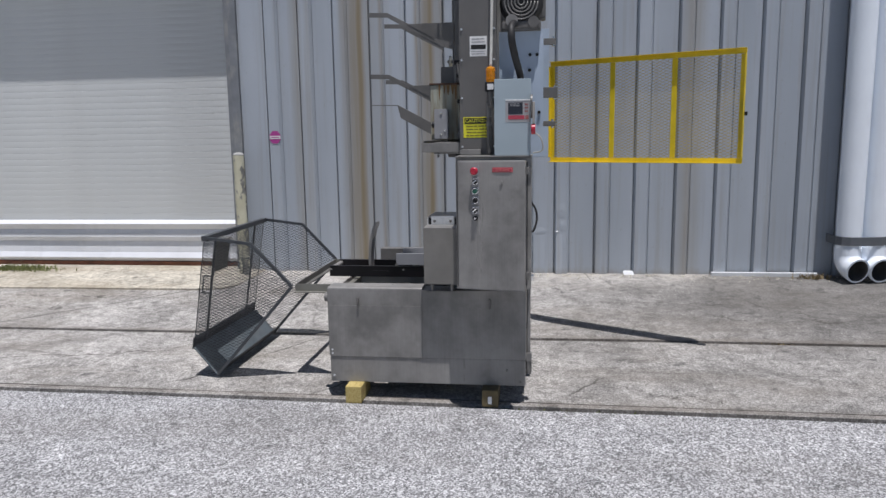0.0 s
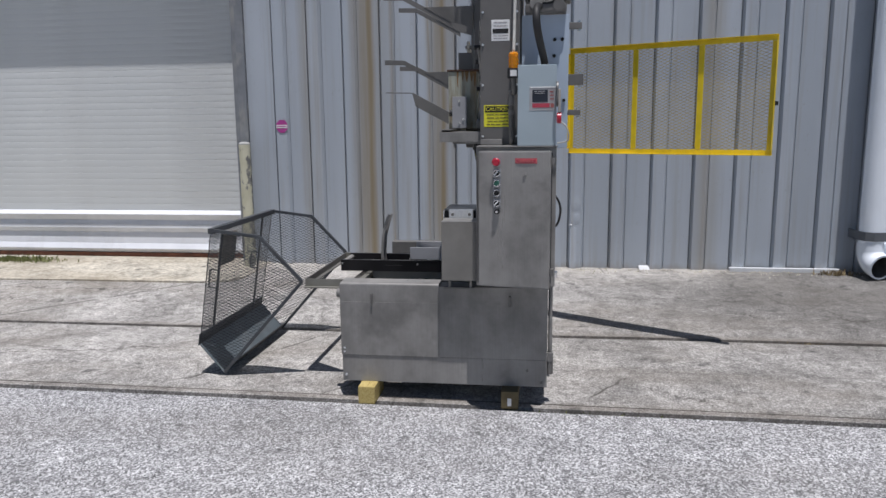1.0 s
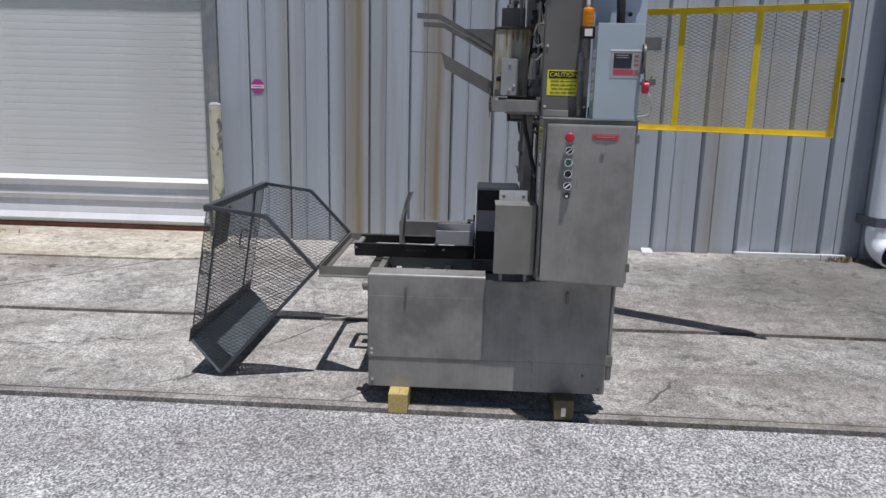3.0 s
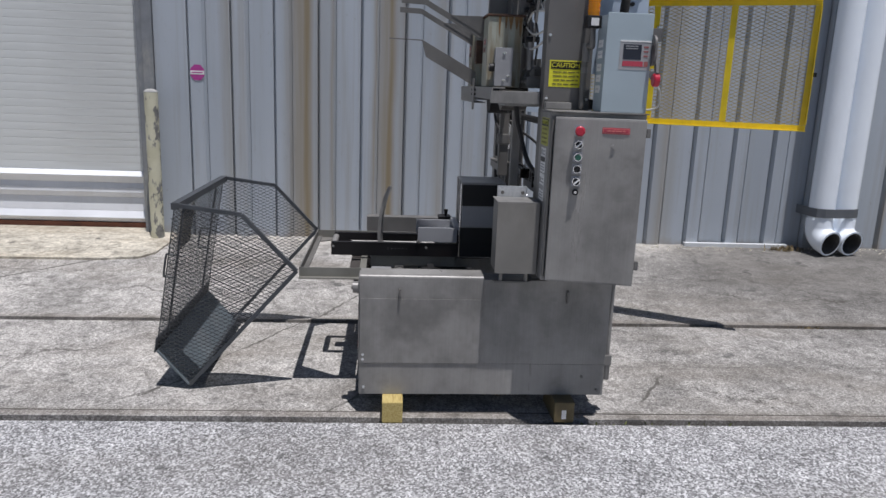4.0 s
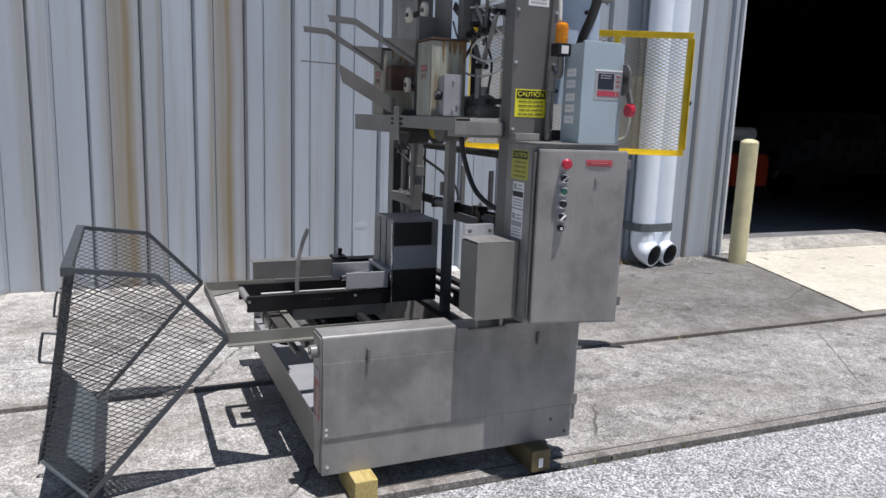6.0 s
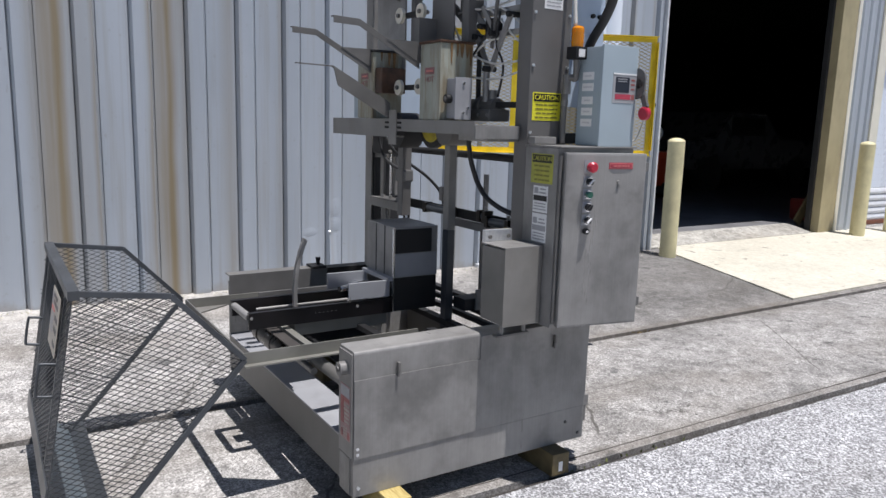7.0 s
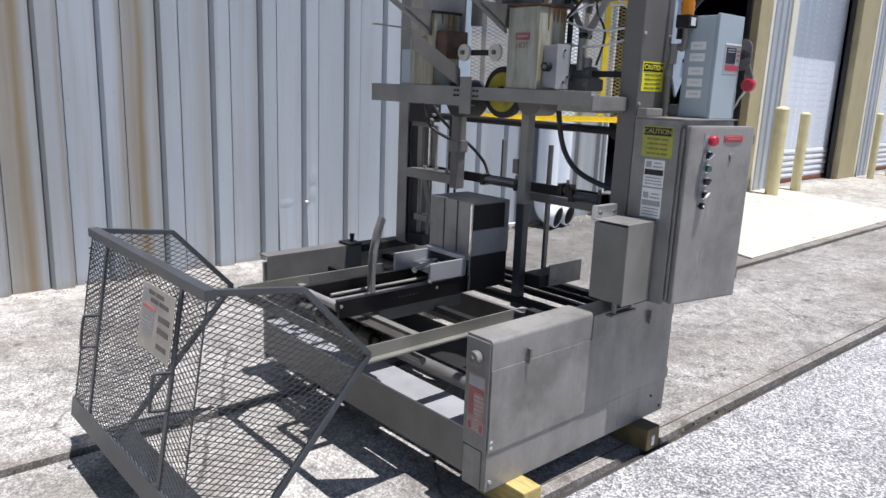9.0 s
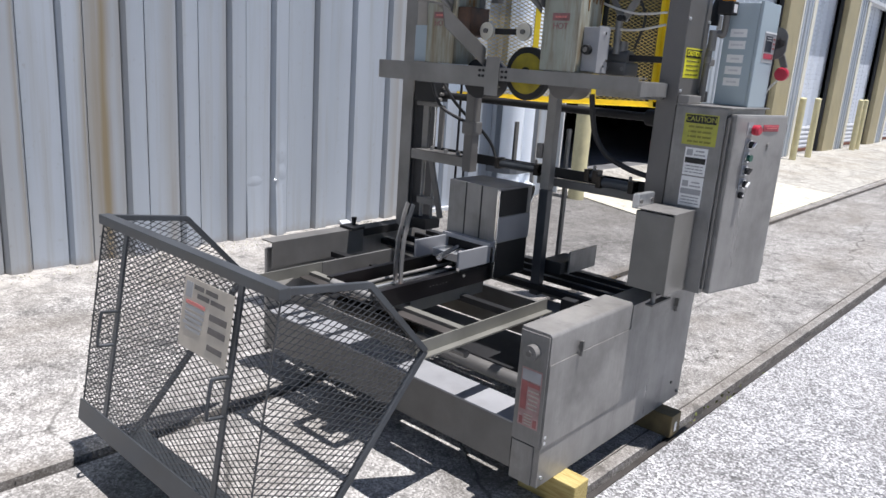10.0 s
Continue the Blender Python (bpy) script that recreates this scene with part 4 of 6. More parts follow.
part("print", box(-2.755, -2.661, WALL_Y - 0.0428, WALL_Y - 0.0419, 1.506, 1.515, 0), LABELPINK, stk)

# dents kicked into the wall sheet
def make_dent(x, y, z, rx, rz, depth):
    """A low creased facet that stands out of the sheet."""
    bm = bmesh.new()
    rim = [bm.verts.new((x + rx * u, y, z + rz * v)) for u, v in ((-1, -0.3), (-0.4, -1), (0.5, -0.8), (1, 0.2), (0.35, 1), (-0.6, 0.75))]
    top = [bm.verts.new((x + rx * 0.1, y - depth, z - rz * 0.25)), bm.verts.new((x - rx * 0.1, y - depth * 0.7, z + rz * 0.35))]
    for i, t in ((0, 0), (1, 0), (2, 0), (3, 1), (4, 1), (5, 1)):
        bm.faces.new((rim[i], rim[(i + 1) % 6], top[t]))
    bm.faces.new((rim[3], top[1], top[0])), bm.faces.new((rim[0], top[0], top[1]))
    for f in bm.faces:
        f.smooth = True
    bmesh.ops.recalc_face_normals(bm, faces=bm.faces[:])
    return bm


solid("wall_dent", make_dent(0.250, WALL_Y - 0.0365, 0.735, 0.050, 0.085, 0.006), WALL, "dented rib of the wall sheet", "dent", kind="structure")
solid("wall_dent", make_dent(0.262, WALL_Y - 0.0365, 0.585, 0.036, 0.065, 0.006), WALL, "dented rib of the wall sheet", "dent", kind="structure")
solid("wall_dent", make_dent(0.035, WALL_Y - 0.0005, 0.52, 0.075, 0.045, 0.006), WALL, "shallow dent in the wall sheet", "dent", kind="structure")
# pale metal facet stands in for the glint on the crease
solid("wall_dent", make_dent(0.205, WALL_Y - 0.03, 0.525, 0.022, 0.010, 0.018), ALU, "creased spot on the wall sheet, its glint put in as aluminium", "dent", kind="structure")


def flared(x0, x1, y, z0, z1, out):
    """A stretch of sheet whose foot has been bent outwards."""
    return prism([(y, z0), (y - out, z0), (y - out * 0.9, z0 + 0.012), (y - 0.001, z1), (y, z1)], "x", x0, x1)


solid("wall_dent", flared(0.2, 0.262, WALL_Y - 0.0365, 0.078, 0.50, 0.030), WALL, "rib of the wall sheet bent outwards below a crease", "dent", kind="structure")
solid("wall_dent", flared(-0.03, 0.09, WALL_Y - 0.0005, 0.078, 0.49, 0.016), WALL, "wall sheet bent outwards below a dent", "dent", kind="structure")
# white colour stands in for sun on the bent corner
solid("wall_dent", flared(0.875, 0.975, WALL_Y - 0.002, 0.078, 0.122, 0.075), WHITETRIM, "lower corner of a sheet bent outwards, its sunlit patch put in as white", "dent", kind="structure")


# weeds and litter at the foot of the wall
def make_weeds(cx, cy, cz, n, spread, h, seed):
    rng = random.Random(seed)
    bm = bmesh.new()
    for i in range(n):
        x, y = cx + rng.gauss(0, spread), cy + rng.gauss(0, spread * 0.25)
        a, l = rng.uniform(0, 6.28), h * rng.uniform(0.4, 1.1)
        dx, dy = math.cos(a) * 0.006, math.sin(a) * 0.006
        lx, ly = rng.gauss(0, 0.5) * l, rng.gauss(0, 0.5) * l
        v = [bm.verts.new(p) for p in ((x - dx, y - dy, cz), (x + dx, y + dy, cz), (x + dx * 0.7 + lx * 0.5, y + dy * 0.7 + ly * 0.5, cz + l * 0.7), (x + lx, y + ly, cz + l), (x - dx * 0.7 + lx * 0.5, y - dy * 0.7 + ly * 0.5, cz + l * 0.7))]
        bm.faces.new(v)
    return bm


solid("weeds", make_weeds(-5.70, 7.27, 0.10, 480, 0.22, 0.058, 1), GRASS, "thin tufts of grass on the concrete edge", "weeds", kind="stuff")
solid("weeds", make_weeds(2.66, 7.25, 0.085, 90, 0.07, 0.055, 2), DRYGRASS, "dry weeds and leaf litter under the downpipe", "weeds", kind="stuff")
solid("weeds", make_weeds(0.25, 3.83, -0.02, 60, 0.3, 0.022, 3), GRASS, "sparse moss and weeds in the rail groove", "weeds", kind="stuff")
solid("weeds", make_weeds(1.75, 5.26, -0.01, 30, 0.07, 0.016, 4), DRYGRASS, "dry weeds in the rail groove", "weeds", kind="stuff")


def make_crumbs():
    rng = random.Random(8)
    bm = bmesh.new()
    for i in range(520):
        x = rng.uniform(-2.9, 4.2)
        y = WALL_Y - 0.05 - abs(rng.gauss(0, 0.10))
        r = rng.uniform(0.003, 0.009)
        m = Matrix.Translation((x, y, ground_z(y) + r * 0.3)) @ Euler((rng.uniform(0, 3), rng.uniform(0, 3), 0)).to_matrix().to_4x4() @ Matrix.Diagonal((1.3, 0.9, 0.6, 1))
        bmesh.ops.create_icosphere(bm, subdivisions=1, radius=r, matrix=m)
    return bm


solid("gravel", make_crumbs(), CONCRETE, "loose stone crumbs along the foot of the wall", "gravel", kind="stuff")


def make_groove_dirt():
    """Clods and grit that break the straight edges of the rail grooves."""
    rng = random.Random(21)
    bm = bmesh.new()
    for i in range(240):
        x = rng.uniform(-4.0, 6.0)
        if i % 3:
            y = NEAR_RAIL + askew(x) + rng.choice((0.032, 0.085, 0.085)) + rng.gauss(0, 0.004)
        else:
            y = FAR_RAIL + rng.choice((-0.03, 0.03)) + rng.gauss(0, 0.006)
        r = rng.uniform(0.002, 0.0055)
        m = Matrix.Translation((x, y, r * 0.1)) @ Euler((0, 0, rng.uniform(0, 3))).to_matrix().to_4x4() @ Matrix.Diagonal((1.6, 0.9, 0.4, 1))
        bmesh.ops.create_icosphere(bm, subdivisions=1, radius=r, matrix=m)
    return bm


solid("groove_dirt", make_groove_dirt(), RAILTOP, "brown grit and clods along the rail grooves", "dirt", kind="stuff")


# ---- the machine ----
MACHINE = thing("carton_sealing_machine", "stainless steel carton sealing machine with grey columns, standing on timber blocks", "packaging machine", (-0.6, 4.7, 0.1))
X0, X1, YF, YB, Z0 = -1.18, -0.055, 3.95, 5.53, 0.1
FRONT = Matrix(((1, 0, 0), (0, 0, -1), (0, 1, 0))).to_4x4()
LEFT = Matrix(((0, 0, -1), (-1, 0, 0), (0, 1, 0))).to_4x4()


def label_front(name, x0, x1, z0, z1, y, material, parent, label=""):
    return part(name, box(x0, x1, y - 0.0012, y, z0, z1, 0.0004), material, parent, label)


def label_left(name, y0, y1, z0, z1, x, material, parent, label=""):
    return part(name, box(x - 0.0012, x, y0, y1, z0, z1, 0.0004), material, parent, label)


def bars(parent, a0, a1, z0, z1, n, material, seed, place):
    """Lines of unreadable print as rows of plain bars, word by word."""
    rng = random.Random(seed)
    bm = bmesh.new()
    step = (z1 - z0) / n
    for i in range(n):
        inset = rng.uniform(0.03, 0.16) * (a1 - a0)
        zc, a = z1 - (i + 0.5) * step, a0 + inset
        while a < a1 - inset:
            w = min((a1 - a0) * rng.uniform(0.12, 0.30), a1 - inset - a)
            place(bm, a, a + w, zc - step * 0.2, zc + step * 0.2)
            a += w + (a1 - a0) * 0.035
    part("print", bm, material, parent)


def bars_front(parent, x0, x1, z0, z1, y, n, material, seed):
    bars(parent, x0, x1, z0, z1, n, material, seed, lambda bm, a, b, c, d: box(a, b, y - 0.0024, y - 0.0011, c, d, 0, bm))


def bars_left(parent, y0, y1, z0, z1, x, n, material, seed):
    bars(parent, y0, y1, z0, z1, n, material, seed, lambda bm, a, b, c, d: box(x - 0.0024, x - 0.0011, a, b, c, d, 0, bm))


# base
part("front_panel", box(X0, X1, YF - 0.0035, YF + 0.02, Z0, 0.2485, 0.0012), STEEL, MACHINE, "brushed steel lower front panel")
part("front_cover", prism([(YF - 0.005, 0.25)] + [(YF + 0.009 - 0.014 * math.cos(a), 0.644 + 0.014 * math.sin(a)) for a in [math.pi / 2 * k / 8 for k in range(9)]] + [(YF + 0.115, 0.658), (YF + 0.115, 0.25)], "x", X0, -0.6352), STEEL, MACHINE, "stainless cover box with folded top")
part("front_side", box(-0.635, X1, YF - 0.0048, YF + 0.11, 0.250, 0.645, 0.0), STEEL, MACHINE, "stainless side panel")
part("side_fold", box(-0.632, X1, YF - 0.0075, YF - 0.005, 0.548, 0.645, 0.001), STEEL, MACHINE)
part("cover_skirt", box(X0 + 0.001, -0.6365, YF - 0.0085, YF - 0.0051, 0.251, 0.5515, 0.0004), STEEL, MACHINE, "stainless skirt below the folded top")
for lx, ly in ((-1.005, YF - 0.0085), (-0.255, YF - 0.0075)):
    latch = part("latch", box(lx - 0.005, lx + 0.005, ly - 0.016, ly, 0.566, 0.600, 0.002), STEEL_DARK, MACHINE, "small steel turn latch")
    part("keeper", rod((lx, ly - 0.008, 0.545), (lx, ly - 0.008, 0.565), 0.006), STEEL_DARK, latch)
part("end_plate", box(X0 - 0.004, X0 + 0.10, YF + 0.021, YF + 0.11, Z0, 0.247, 0.003), STEEL, MACHINE)
part("cover_end", box(X0 - 0.006, X0 - 0.001, YF + 0.0, YF + 0.112, 0.252, 0.648, 0.002), STEEL, MACHINE)
for fx, fz in ((-1.16, 0.135), (-0.085, 0.125), (-1.165, 0.268), (-1.165, 0.290), (-0.16, 0.19)):
    part("bolt", rod((fx, YF - 0.010, fz), (fx, YF + 0.01, fz), 0.0065, 8), ALU if fx < -1 else STEEL_DARK, MACHINE)
hub = part("pivot_hub", rod((X0 - 0.034, YF + 0.055, 0.585), (X0 - 0.006, YF + 0.055, 0.585), 0.026, 24), STEEL, MACHINE, "round aluminium pivot hub")
part("hub_screw", rod((X0 - 0.040, YF + 0.055, 0.585), (X0 - 0.033, YF + 0.055, 0.585), 0.011, 6), STEEL_DARK, hub)
sgn = label_left("warning_label", YF + 0.012, YF + 0.094, 0.312, 0.522, X0 - 0.006, FADEDLABEL, MACHINE, "faded red and white warning label")
label_left("print", YF + 0.016, YF + 0.090, 0.478, 0.516, X0 - 0.0071, LABELGREY, sgn)
label_left("print", YF + 0.066, YF + 0.090, 0.372, 0.474, X0 - 0.0071, FADEDRED, sgn)
label_left("print", YF + 0.018, YF + 0.064, 0.458, 0.472, X0 - 0.0071, FADEDRED, sgn)
bars_left(sgn, YF + 0.016, YF + 0.064, 0.374, 0.452, X0 - 0.006, 5, CREAMSIGN, 3)
label_left("print", YF + 0.018, YF + 0.032, 0.318, 0.345, X0 - 0.0071, FADEDRED, sgn)
label_left("print", YF + 0.074, YF + 0.088, 0.318, 0.345, X0 - 0.0071, FADEDRED, sgn)
bars_left(sgn, YF + 0.034, YF + 0.072, 0.318, 0.362, X0 - 0.006, 4, CREAMSIGN, 4)

part("back_side", box(X0, X1, YB - 0.02, YB, Z0, 0.60, 0.003), STEEL, MACHINE, "stainless back panel")
part("back_rail", prism([(YB - 0.083, 0.523), (YB - 0.078, 0.523), (YB - 0.078, 0.640), (YB, 0.640), (YB, 0.645), (YB - 0.083, 0.645)], "x", X0 - 0.015, -0.645), STEEL_DARK, MACHINE, "folded steel rail")
part("back_rail_end", box(-0.64, -0.22, YB - 0.085, YB, 0.601, 0.640, 0.003), BLACK, MACHINE)
part("rail_clamp", box(-0.74, -0.66, YB - 0.11, YB - 0.01, 0.646, 0.660, 0.002), BLACK, MACHINE)
part("clamp_knob", rod((-0.69, YB - 0.06, 0.660), (-0.69, YB - 0.06, 0.70), 0.009, 10, r2=0.014), BLACK, MACHINE)
part("end_crossbeam", box(X0, X0 + 0.02, YF + 0.115, YB - 0.021, 0.13, 0.299, 0.003), STEEL_DARK, MACHINE, "steel cross channel at the infeed end")
part("end_shelf", box(X0 - 0.003, -1.034, YF + 0.116, YB - 0.022, 0.2995, 0.307, 0.002), SHELFGREY, MACHINE, "flat grey steel shelf")
part("outfeed_crossbeam", box(X1 - 0.03, X1, YF + 0.115, YB - 0.021, 0.13, 0.33, 0.003), STEEL_DARK, MACHINE)
# black sheet stands in for the dark void inside the base
part("void_sheet", box(-0.86, -0.50, YF + 0.125, YB - 0.03, 0.30, 0.312, 0.002), BLACK, MACHINE)
for rx, rz, rr in ((-0.985, 0.352, 0.028), (-0.36, 0.50, 0.02)):
    part("cross_shaft", rod((rx, YF + 0.116, rz), (rx, YB - 0.02, rz), rr, 18), STEEL_DARK, MACHINE, "round steel cross shaft")
part("cross_channel", prism([(-1.200, 0.574), (-1.168, 0.574), (-1.168, 0.545), (-1.173, 0.545), (-1.173, 0.569), (-1.195, 0.569), (-1.195, 0.545), (-1.200, 0.545)], "y", 4.27, 5.17), GUIDE, MACHINE, "steel cross channel between the guide arms")
part("motor_plate", box(-1.252, -1.203, 4.27, 5.17, 0.556, 0.562, 0.001), RAILSTEEL, MACHINE, "dull steel plate over the motor")
motor = part("belt_motor", rod((-1.195, 4.56, 0.486), (-1.195, 4.93, 0.486), 0.047, 24), GREASY, MACHINE, "grimy dark tube motor under the conveyor")
for y0, y1, r in ((4.52, 4.56, 0.036), (4.93, 4.965, 0.038), (4.68, 4.695, 0.050), (4.86, 4.875, 0.050)):
    part("motor_ring", rod((-1.195, y0, 0.486), (-1.195, y1, 0.486), r, 20), GREASY, motor)
part("motor_shaft", rod((-1.195, 4.28, 0.486), (-1.195, 4.52, 0.486), 0.014, 14), STEEL_DARK, motor)
for y in (4.62, 4.91):
    part("motor_strap", box(-1.214, -1.204, y - 0.012, y + 0.012, 0.530, 0.556, 0.001), STEEL_DARK, motor)
for rx, w in ((-0.835, 0.035), (-0.44, 0.04), (-0.29, 0.03), (-0.19, 0.022), (-0.085, 0.045)):
    part("cross_bar", box(rx - w / 2, rx + w / 2, YF + 0.111, YB - 0.021, 0.526, 0.552, 0.003), BLACK, MACHINE)
part("inner_sheet", box(-0.80, -0.47, 4.10, 4.42, 0.500, 0.506, 0.001), STEEL_DARK, MACHINE, "dark slotted inner sheet")
part("inner_sheet", box(-0.80, -0.47, 4.95, 5.40, 0.500, 0.506, 0.001), BLACK, MACHINE)
part("stop_block", box(-0.735, -0.695, 4.14, 4.20, 0.552, 0.625, 0.004), BLACK, MACHINE)
for bx, by in ((-0.70, 4.30), (-0.66, 4.32), (-0.62, 4.27)):
    part("bolt", rod((bx, by, 0.506), (bx, by, 0.516), 0.009, 8), ALU, MACHINE)
# guide arms and the cage
JN, JF, JX, JZ = 4.218, 5.22, -1.482, 0.585
for y, s, x_end in ((JN, 1, -0.735), (JF, -1, -1.13)):
    part("guide_arm", prism([(y + s * 0.042, JZ + 0.022), (y + s * 0.048, JZ + 0.022), (y + s * 0.048, JZ - 0.028), (y + s * 0.014, JZ - 0.028), (y + s * 0.014, JZ - 0.022), (y + s * 0.042, JZ - 0.022)], "x", JX, x_end), GUIDE, MACHINE, "long steel angle guide arm")
part("arm_rest", box(-1.128, -0.70, JF - 0.049, JF - 0.037, 0.535, 0.605, 0.002), STEEL_DARK, MACHINE, "dark steel plate that carries the far guide arm")
part("guide_crossbar", prism([(JX, JZ + 0.022), (JX + 0.006, JZ + 0.022), (JX + 0.006, JZ - 0.014), (JX + 0.030, JZ - 0.014), (JX + 0.030, JZ - 0.020), (JX, JZ - 0.020)], "y", JN + 0.049, JF - 0.049), STEEL_DARK, MACHINE)
part("cage_gusset", prism([(JX, JN + 0.05), (JX + 0.22, JN + 0.05), (JX, JN + 0.20)], "z", JZ - 0.0275, JZ - 0.0215), BOXGREY, MACHINE)
part("cage_gusset", prism([(JX, JF - 0.05), (JX + 0.20, JF - 0.05), (JX, JF - 0.18)], "z", JZ - 0.0275, JZ - 0.0215), BOXGREY, MACHINE)

CAGE_TOP, CAGE_KINK, CAGE_JOINT, CAGE_BOT, CAGE_END = (-2.035, 0.90), (-1.737, 0.862), (-1.488, 0.598), (-2.0, 0.025), (-2.148, 0.20)
OUT = [CAGE_TOP, CAGE_KINK, CAGE_JOINT, CAGE_BOT, CAGE_END]


def at_y(p, y):
    return (p[0], y, p[1])


for y in (JN, JF):
    for a, b in ((CAGE_TOP, CAGE_KINK), (CAGE_KINK, CAGE_JOINT), (CAGE_JOINT, CAGE_BOT)):
        part("cage_side_bar", bar(at_y(a, y), at_y(b, y), 0.019, 0.019), CAGE, MACHINE)
    part("cage_side_bar", bar(at_y(CAGE_TOP, y), at_y(CAGE_END, y), 0.0045, 0.0045, (0, 1, 0)), CAGEMESH, MACHINE)
    part("cage_mesh", expanded([(-p[0], p[1]) for p in OUT], (0, y, 0), (-1, 0, 0), (0, 0, 1), 0.042, 0.0195, 0.0023, 0.0024), CAGEMESH, MACHINE, "diamond expanded-metal side panel")
part("cage_top_bar", box(CAGE_TOP[0] - 0.016, CAGE_TOP[0] + 0.020, JN - 0.01, JF + 0.01, CAGE_TOP[1] - 0.022, CAGE_TOP[1] + 0.010, 0.003), CAGE, MACHINE, "dark blue-grey angle along the cage top")
slope = (Vector((CAGE_END[0], 0, CAGE_END[1])) - Vector((CAGE_TOP[0], 0, CAGE_TOP[1]))).normalized()
span = (Vector((CAGE_END[0], 0, CAGE_END[1])) - Vector((CAGE_TOP[0], 0, CAGE_TOP[1]))).length
part("cage_end_mesh", expanded([(0, 0), (JF - JN, 0), (JF - JN, span), (0, span)], (CAGE_TOP[0], JN, CAGE_TOP[1]), (0, 1, 0), slope, 0.042, 0.0195, 0.0023, 0.0024), CAGEMESH, MACHINE, "diamond expanded-metal end panel")


def end_pt(y, s, out=0.0):
    p = Vector((CAGE_TOP[0], y, CAGE_TOP[1])) + slope * (s * span)
    return p + Vector((slope.z, 0, -slope.x)) * out


for y in (JN + 0.17, JF - 0.17):
    part("cage_upright", bar(end_pt(y, 0.02), end_pt(y, 1.0), 0.022, 0.008, (1, 0, 0)), CAGE, MACHINE)
    part("cage_handle", hose([end_pt(y, 0.40), end_pt(y, 0.40, 0.045), end_pt(y, 0.415, 0.055), end_pt(y, 0.545, 0.055), end_pt(y, 0.56, 0.045), end_pt(y, 0.56)], 0.0055, 8, 4), CAGE, MACHINE, "bent rod pull handle")
part("cage_foot_bar", bar(end_pt(JN - 0.01, 0.965, 0.006), end_pt(JF + 0.01, 0.965, 0.006), 0.006, 0.075, slope), CAGE, MACHINE, "flat dark bar along the cage foot")
part("cage_pan", bar(((CAGE_BOT[0] + CAGE_END[0]) / 2, JN - 0.01, (CAGE_BOT[1] + CAGE_END[1]) / 2), ((CAGE_BOT[0] + CAGE_END[0]) / 2, JF + 0.01, (CAGE_BOT[1] + CAGE_END[1]) / 2), 0.010, 0.225, (CAGE_END[0] - CAGE_BOT[0], 0, CAGE_END[1] - CAGE_BOT[1])), PANBLUE, MACHINE, "solid blue-grey sheet along the cage foot")
lip = Vector((0.572, 0, 0.643))
part("cage_pan_lip", bar(Vector((-2.0, JN - 0.008, 0.025)) + lip * 0.045, Vector((-2.0, JF + 0.008, 0.025)) + lip * 0.045, 0.005, 0.09, lip), CAGE, MACHINE)
# the plate on the cage's end
SY, SS0, SS1, SW = 4.522, 0.085, 0.375, 0.25
plate = part("cage_sign", bar(end_pt(SY, SS0, 0.012), end_pt(SY, SS1, 0.012), SW, 0.003, (1, 0, 0)), CREAMSIGN, MACHINE, "weathered cream warning plate with faded print")


def sign_bar(dy, s, w, h, material, parent):
    c = end_pt(SY + dy, s, 0.0145)
    d = slope * (h / 2)
    part("print", bar(c - d, c + d, w, 0.0012, (1, 0, 0), None, 0), material, parent)


sign_bar(0.095, 0.135, 0.035, 0.045, LABELGREY, plate)
for dy, s, w, h, mt in ((0.045, 0.115, 0.05, 0.013, DIMPRINT), (-0.02, 0.115, 0.06, 0.013, DIMPRINT), (0.02, 0.147, 0.06, 0.013, DIMPRINT), (-0.055, 0.147, 0.07, 0.013, DIMPRINT), (0.055, 0.185, 0.10, 0.010, FADEDPINK),
                        (0.055, 0.205, 0.10, 0.010, LABELGREY), (0.055, 0.230, 0.10, 0.008, LABELGREY), (0.055, 0.250, 0.09, 0.008, LABELGREY), (0.060, 0.270, 0.10, 0.008, LABELGREY), (0.055, 0.290, 0.08, 0.008, LABELGREY),
                        (-0.065, 0.205, 0.085, 0.018, DIMPRINT), (-0.065, 0.258, 0.085, 0.018, DIMPRINT), (-0.065, 0.325, 0.075, 0.016, DIMPRINT)):
    sign_bar(dy, s, w, h, mt, plate)

# columns: open channels
part("front_column", prism([(-0.415, 3.99), (-0.215, 3.99), (-0.215, 4.072), (-0.223, 4.072), (-0.223, 3.998), (-0.407, 3.998), (-0.407, 4.072), (-0.415, 4.072)], "z", 0.647, 4.3, 0.0015), GREY, MACHINE, "tall grey painted channel column")
part("back_column", prism([(-0.405, 5.38), (-0.397, 5.38), (-0.397, 5.452), (-0.233, 5.452), (-0.233, 5.38), (-0.225, 5.38), (-0.225, 5.46), (-0.405, 5.46)], "z", 0.635, 4.3, 0.0015), MIDSTEEL, MACHINE, "tall grey painted channel column")
part("top_beam", box(-0.40, -0.23, 4.075, 5.375, 3.9, 4.2, 0.006), GREY, MACHINE)
for z in (1.44, 1.70, 2.06, 1.90):
    for x in (-0.402, -0.228):
        part("bolt", rod((x, 3.984, z), (x, 3.99, z), 0.006, 8), ALU, MACHINE)
# guides in the back column
for gx, y0, y1 in ((-0.365, 5.297, 5.335), (-0.325, 5.235, 5.262)):
    part("guide_plate", box(gx - 0.008, gx + 0.008, y0, y1, 1.055, 1.275, 0.002), MIDSTEEL, MACHINE, "worn steel guide plate")
part("guide_rod", rod((-0.36, 5.322, 0.64), (-0.36, 5.322, 1.02), 0.011, 12), STEEL, MACHINE)
